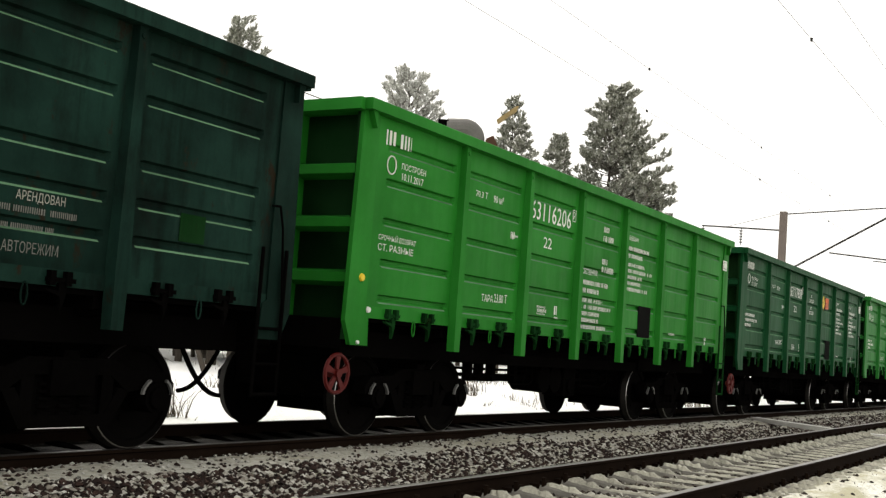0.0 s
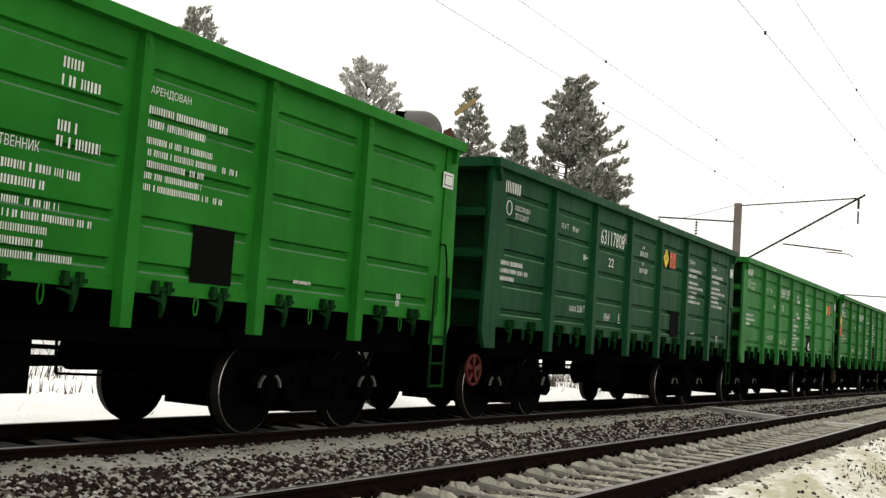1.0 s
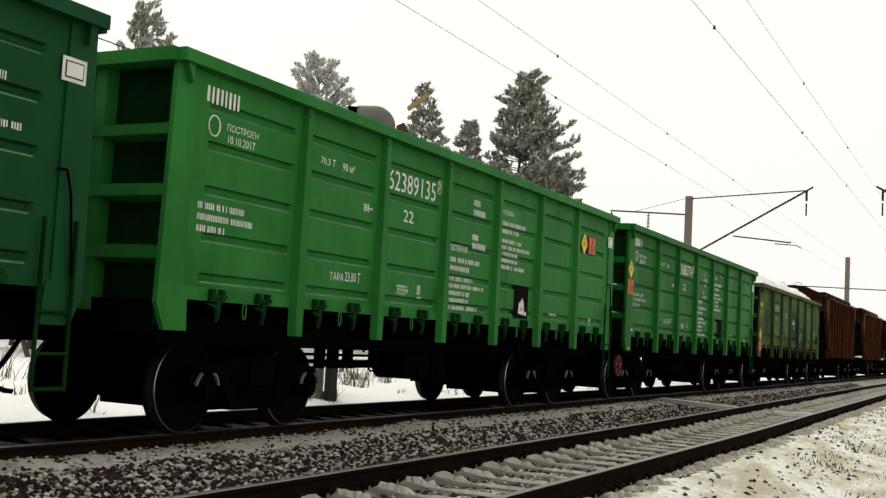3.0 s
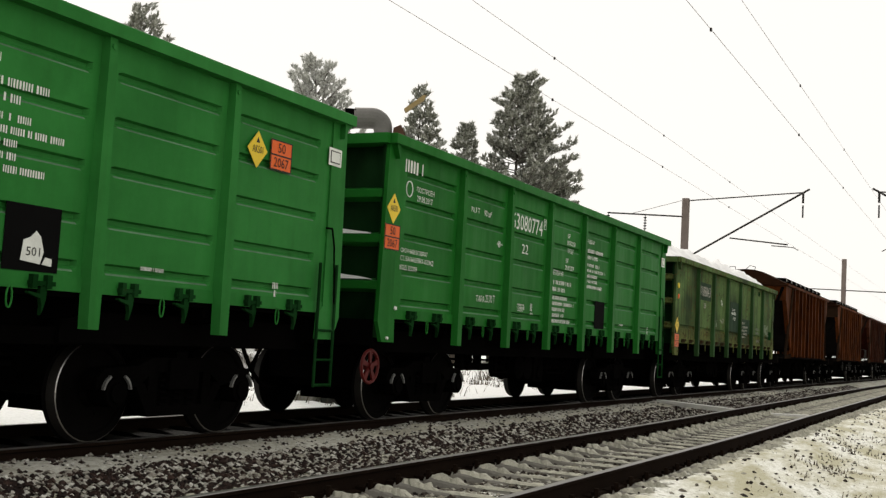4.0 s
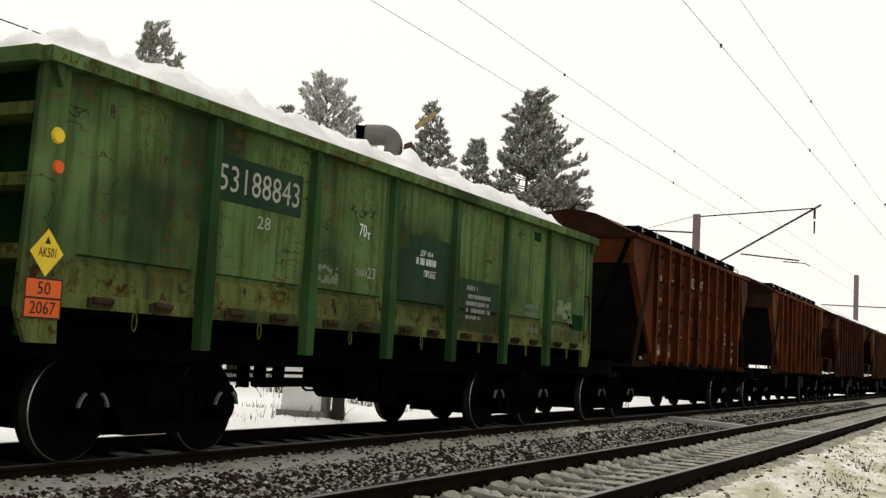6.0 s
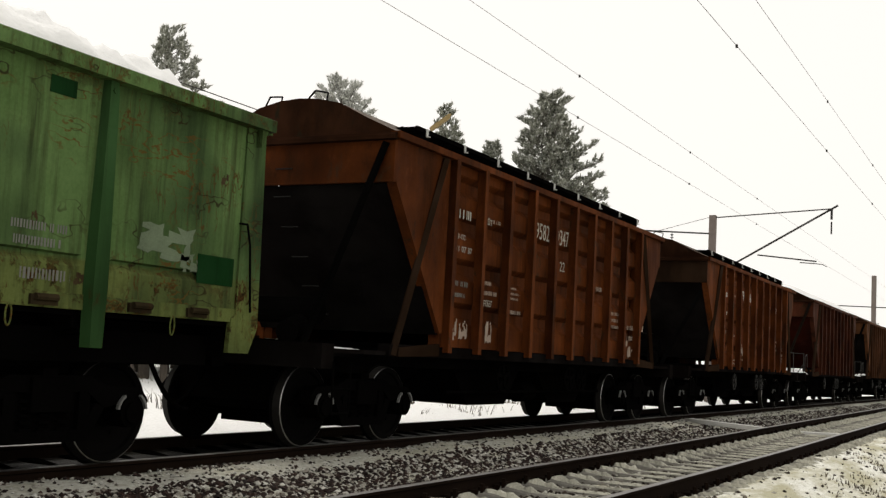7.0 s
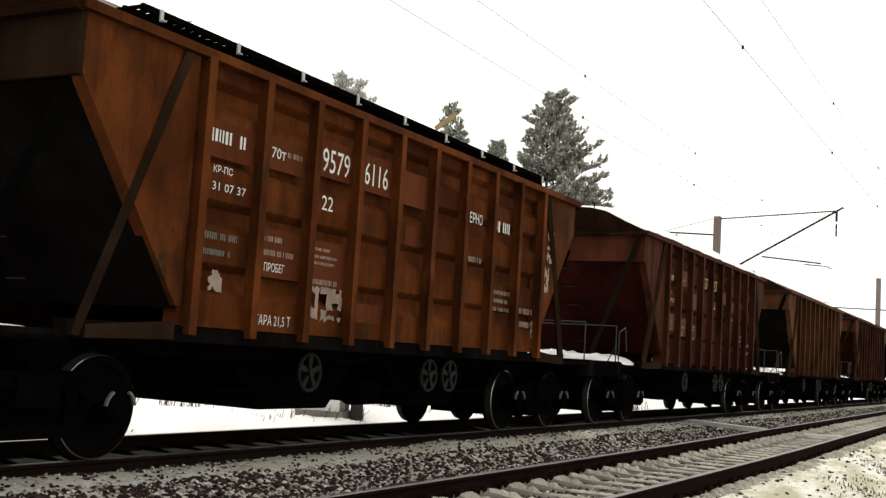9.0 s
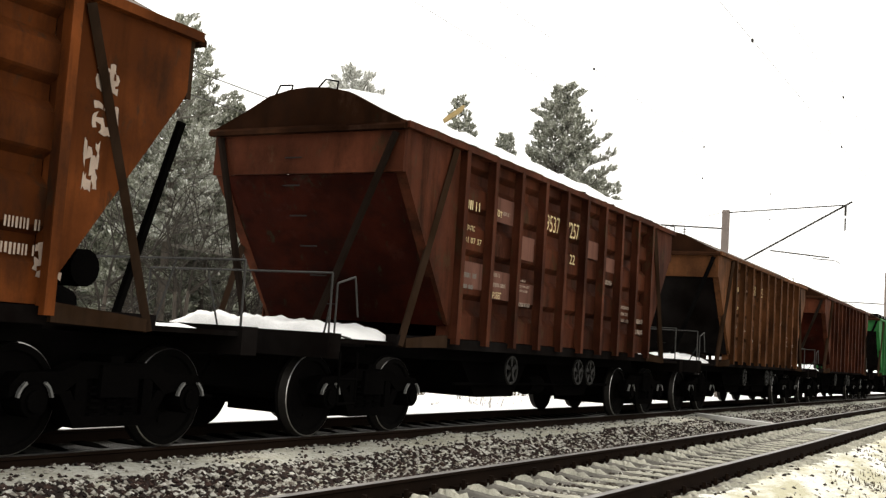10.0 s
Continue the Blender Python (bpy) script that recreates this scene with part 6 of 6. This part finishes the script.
# ---- dry weeds behind and before the line ----
def weeds(name, count, area, seed, tall, label, clump=7):
    rng = random.Random(seed)
    v, f = [], []
    for _ in range(count):
        cx, cy = rng.uniform(area[0], area[1]), rng.uniform(area[2], area[3])
        big, wide, slant = rng.uniform(0.25, 1.3), rng.uniform(0.08, 0.5), rng.gauss(0, 0.45)
        for _ in range(int(clump * big) + 2):
            x, y = cx + rng.gauss(0, wide), cy + rng.gauss(0, wide)
            h, a, w = tall * big * rng.uniform(0.25, 1.1), rng.uniform(0, 6.28), rng.uniform(0.005, 0.014)
            z = height(x, y) - 0.03
            lx, ly = (slant + rng.gauss(0, 0.35)) * h, rng.gauss(0, 0.35) * h
            c, s = math.cos(a) * w, math.sin(a) * w
            n = len(v)
            v += [(x - c, y - s, z), (x + c, y + s, z), (x + lx * 0.4 + c * 0.7, y + ly * 0.4 + s * 0.7, z + h * 0.6), (x + lx * 0.4 - c * 0.7, y + ly * 0.4 - s * 0.7, z + h * 0.6), (x + lx, y + ly, z + h)]
            f += [(n, n + 1, n + 2, n + 3), (n + 3, n + 2, n + 4)]
    me = bpy.data.meshes.new(name)
    me.from_pydata(v, [], f)
    me.materials.append(STRAW)
    tagged(new(name, me), label, "dry weeds", kind="stuff")


weeds("dry_weeds", 46, (6, 40, 11.8, 17), 31, 0.5, "dry brown weeds standing in the snow", 60)
weeds("dry_weeds", 60, (8, 60, 14, 26), 32, 0.7, "tall dead stalks in the snow field", 60)
weeds("dry_grass", 1500, (8, 40, -1.5, 2.3), 33, 0.06, "short dead grass poking through snow", 9)


# ---- small plant behind the train: cabin, duct and spout ----
def cabin():
    c = root("switch_cabin", "small white and grey equipment cabin in the snow", "cabin", pose(*at(34.0, 23.6, -0.3), 0, 0, 20))
    WHITEWASH = plain("whitewashed_panel", (0.62, 0.62, 0.6), 0.8, 0, 0.2, 5)
    part("body", Form().box(-0.42, 0.42, -0.42, 0.42, 0.12, 2.0).mesh("body", WHITEWASH), c)
    part("plinth", Form().box(-0.5, 0.5, -0.5, 0.5, -0.2, 0.12).mesh("plinth", CONCRETE), c)
    part("side_panel", Form().box(-0.44, 0.40, -0.44, -0.42, 0.12, 1.9).mesh("side_panel", CONCRETE), c, None, "bare grey side panel")
    part("roof", Form().prism([(-0.52, 2.0), (0.52, 2.0), (0.52, 2.06), (0, 2.14), (-0.52, 2.06)], "y", -0.52, 0.52).mesh("roof", STEEL), c)


def loading_rig():
    """Dark post carrying a deck with an elbowed dust duct, a hopper head and a short yellow boom."""
    d = root("loading_rig", "dark post carrying a grey duct and yellow boom", "loading rig", pose(*at(31.0, 23.6, -0.05), 0, 0, -59))
    BROWN = plain("rusty_brown_steel", (0.07, 0.035, 0.022), 0.8, 0.1, 0.4, 5)
    part("post", Form().prism([(-0.69, -0.13), (-0.43, -0.13), (-0.43, 0.13), (-0.69, 0.13)], "z", -0.5, 4.4).mesh("post", STEEL), d)
    part("deck", Form().box(-0.8, 1.2, -0.4, 0.4, 4.3, 4.42).bar((-0.56, 0, 3.2), (0.6, 0, 4.3), 0.05).mesh("deck", STEEL), d)
    f = Form()
    path = [(0.28, 0, 4.4), (0.28, 0, 5.6)] + [(0.03 + 0.25 * math.cos(radians(k * 10)), 0, 5.6 + 0.25 * math.sin(radians(k * 10))) for k in range(1, 10)] + [(-0.36, 0, 5.83)]
    rings = []
    for i, (x, y, z) in enumerate(path):
        t0 = radians(min(90, max(0, i - 1) * 10))
        q = 0.2 + 0.03 * math.sin(t0)
        rings.append([(x + q * math.cos(t) * math.cos(t0), q * math.sin(t), z + q * math.cos(t) * math.sin(t0)) for t in [2 * math.pi * k / 18 for k in range(18)]])
    f.add([v for ring in rings for v in ring], [(i * 18 + k, i * 18 + (k + 1) % 18, (i + 1) * 18 + (k + 1) % 18, (i + 1) * 18 + k) for i in range(len(rings) - 1) for k in range(18)])
    for z in (4.9, 5.5):
        f.bar((0.28, 0, z - 0.015), (0.28, 0, z + 0.015), 0.22, 0.22, 18)
    part("duct", f.mesh("duct", plain("galvanised_duct", (0.15, 0.145, 0.135), 0.6, 0.3, 0.25, 5)), d, None, "grey sheet-metal elbow duct")
    part("fan_box", Form().box(-0.54, -0.35, -0.16, 0.16, 5.62, 5.98).box(-0.56, -0.33, -0.18, 0.18, 5.94, 6.0).mesh("fan_box", IRON), d)
    part("head", Form().prism([(0.5, 4.4), (0.74, 4.4), (0.76, 5.52), (0.66, 5.72), (0.50, 5.64)], "y", -0.2, 0.2).mesh("head", BROWN), d)
    part("boom", Form().prism([(0.75, 6.02), (1.13, 6.32), (1.17, 6.43), (1.10, 6.42), (0.71, 6.10)], "y", -0.08, 0.08).mesh("boom", plain("dull_yellow_boom", (0.30, 0.22, 0.10), 0.6, 0, 0.25, 8)), d, None, "dull yellow raised boom")


cabin()
loading_rig()


def walkway_plank(x0, y0, x1, y1, label):
    d = Vector((x1 - x0, y1 - y0, 0))
    a = math.degrees(math.atan2(d.y, d.x))
    z = max(height(0, y0), height(0, y1)) + 0.03
    tagged(new("crossing_board", Form().box(0, d.length, -0.11, 0.11, -0.06, 0.03).mesh("crossing_board", PALE_BOARD)), label, "board").matrix_basis = pose(x0, y0, z, 0, 0, a)


walkway_plank(25.9, 7.1, 24.2, 4.95, "pale concrete trough cover across the ballast")
walkway_plank(25.6, 4.72, 26.2, 3.5, "pale concrete board between the rails")

# sleepers of both tracks, one by one
def sleeper_mesh(mat, seed, dusted=None):
    """A prestressed sleeper: waisted between the rail seats, edges worn, snow caught on its top."""
    rng = random.Random(seed)
    f, secs = Form(), []
    for y, top, half in ((-1.35, -0.165, 0.08), (-1.30, -0.147, 0.092), (-0.98, -0.130, 0.095), (-0.62, -0.132, 0.095), (-0.3, -0.172, 0.08), (0.3, -0.172, 0.08), (0.62, -0.132, 0.095), (0.98, -0.130, 0.095), (1.30, -0.147, 0.092), (1.35, -0.165, 0.08)):
        j = lambda: rng.uniform(-0.006, 0.006)
        secs.append([(-half - 0.035, y, -0.31), (-half, y, top - 0.02 + j()), (-half + 0.02 + j(), y, top), (half - 0.02 + j(), y, top), (half, y, top - 0.02 + j()), (half + 0.035, y, -0.31)])
    n = 6
    f.add([v for q in secs for v in q], [(i * n + k, i * n + (k + 1) % n, (i + 1) * n + (k + 1) % n, (i + 1) * n + k) for i in range(len(secs) - 1) for k in range(n)] + [tuple(range(n)), tuple(range(len(secs) * n - 1, (len(secs) - 1) * n - 1, -1))])
    if dusted:
        for a, b in ((-0.70, -0.34), (-0.3, 0.28), (0.30, 0.70), (-1.34, -0.93), (0.93, 1.34)):
            ny, v = 12, []
            for i in range(ny + 1):
                y = a + (b - a) * i / ny
                base_z = -0.172 + 0.042 * min(1, max(0.0, abs(y) - 0.3) / 0.32) - 0.02 * max(0.0, abs(y) - 1.15) / 0.2
                edge = min(1, 4 * min(i, ny - i) / ny)
                seat = 1.0 if abs(a + b) > 0.5 else 0.35
                w = 0.03 + 0.065 * edge * rng.uniform(0.5, 1)
                h = 0.004 + 0.05 * seat * edge * rng.uniform(0.4, 1)
                v += [(-w, y, base_z - 0.004), (-w * 0.5 + rng.uniform(-0.02, 0.02), y, base_z + h), (w * 0.5 + rng.uniform(-0.02, 0.02), y, base_z + h * rng.uniform(0.5, 1)), (w, y, base_z - 0.004)]
            f.add(v, [(i * 4 + k, i * 4 + k + 1, i * 4 + k + 5, i * 4 + k + 4) for i in range(ny) for k in range(3)], 1)
    return f.mesh("sleeper", *((mat, dusted) if dusted else (mat,)))


pad = Form().box(-0.1, 0.1, -0.10, 0.10, -0.165, -0.125).bar((-0.07, -0.13, -0.16), (-0.07, -0.13, -0.06), 0.025, n=5).bar((0.07, 0.13, -0.16), (0.07, 0.13, -0.06), 0.025, n=5).box(-0.05, 0.05, 0.075, 0.15, -0.14, -0.095).box(-0.05, 0.05, -0.15, -0.075, -0.14, -0.095).mesh("rail_fastening", RAIL_SIDE)
# Near-black sleepers: the shade beneath the train is in their colour.
SLEEPER_SHADE = plain("sleeper_in_train_shade", (0.0014, 0.0013, 0.0012), 0.95, 0, 0.4, 5, 0.3, 0.0)
DUSTY_SNOW = plain("thin_dirty_snow", (0.34, 0.33, 0.27), 0.9, 0, 0.5, 9, 0.4)
snowy_sleepers = [sleeper_mesh(CONCRETE, k, DUSTY_SNOW) for k in range(6)]
shaded_sleeper = sleeper_mesh(SLEEPER_SHADE, 9)
lay = random.Random(8)
for k in range(170):
    x = 1.0 + (k - 40) * 0.545 + lay.uniform(-0.02, 0.02)
    s = part("sleeper", snowy_sleepers[lay.randrange(6)], near_track, pose(x, bend(x) + lay.uniform(-0.03, 0.03), lay.uniform(-0.006, 0.004), 0, 0, lay.uniform(-1.2, 1.2)))
    if 38 < k < 120:
        for y in (-GAUGE / 2, GAUGE / 2):
            part("rail_fastening", pad, s, pose(0, y, 0))
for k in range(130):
    part("sleeper", shaded_sleeper, train_track, pose(1.0 + (k - 40) * 0.545, 0, 0.0))


# ---- what moves ----
def way_at(t):
    for (a, sa), (b, sb) in zip(WAY, WAY[1:]):
        if a <= t <= b:
            return sa + (sb - sa) * (t - a) / (b - a)
    return WAY[-1][1]


def motions():
    for w, x in WAGONS:
        walk(w, [(t, pose(x - s, TRAIN_Y, 0)) for t, s in WAY])
    times = [k / 15 for k in range(151)]
    for ob, x in AXLES:
        walk(ob, [(t, pose(x, 0, R, 0, -math.degrees(way_at(t) / R), 0)) for t in times])


motions()
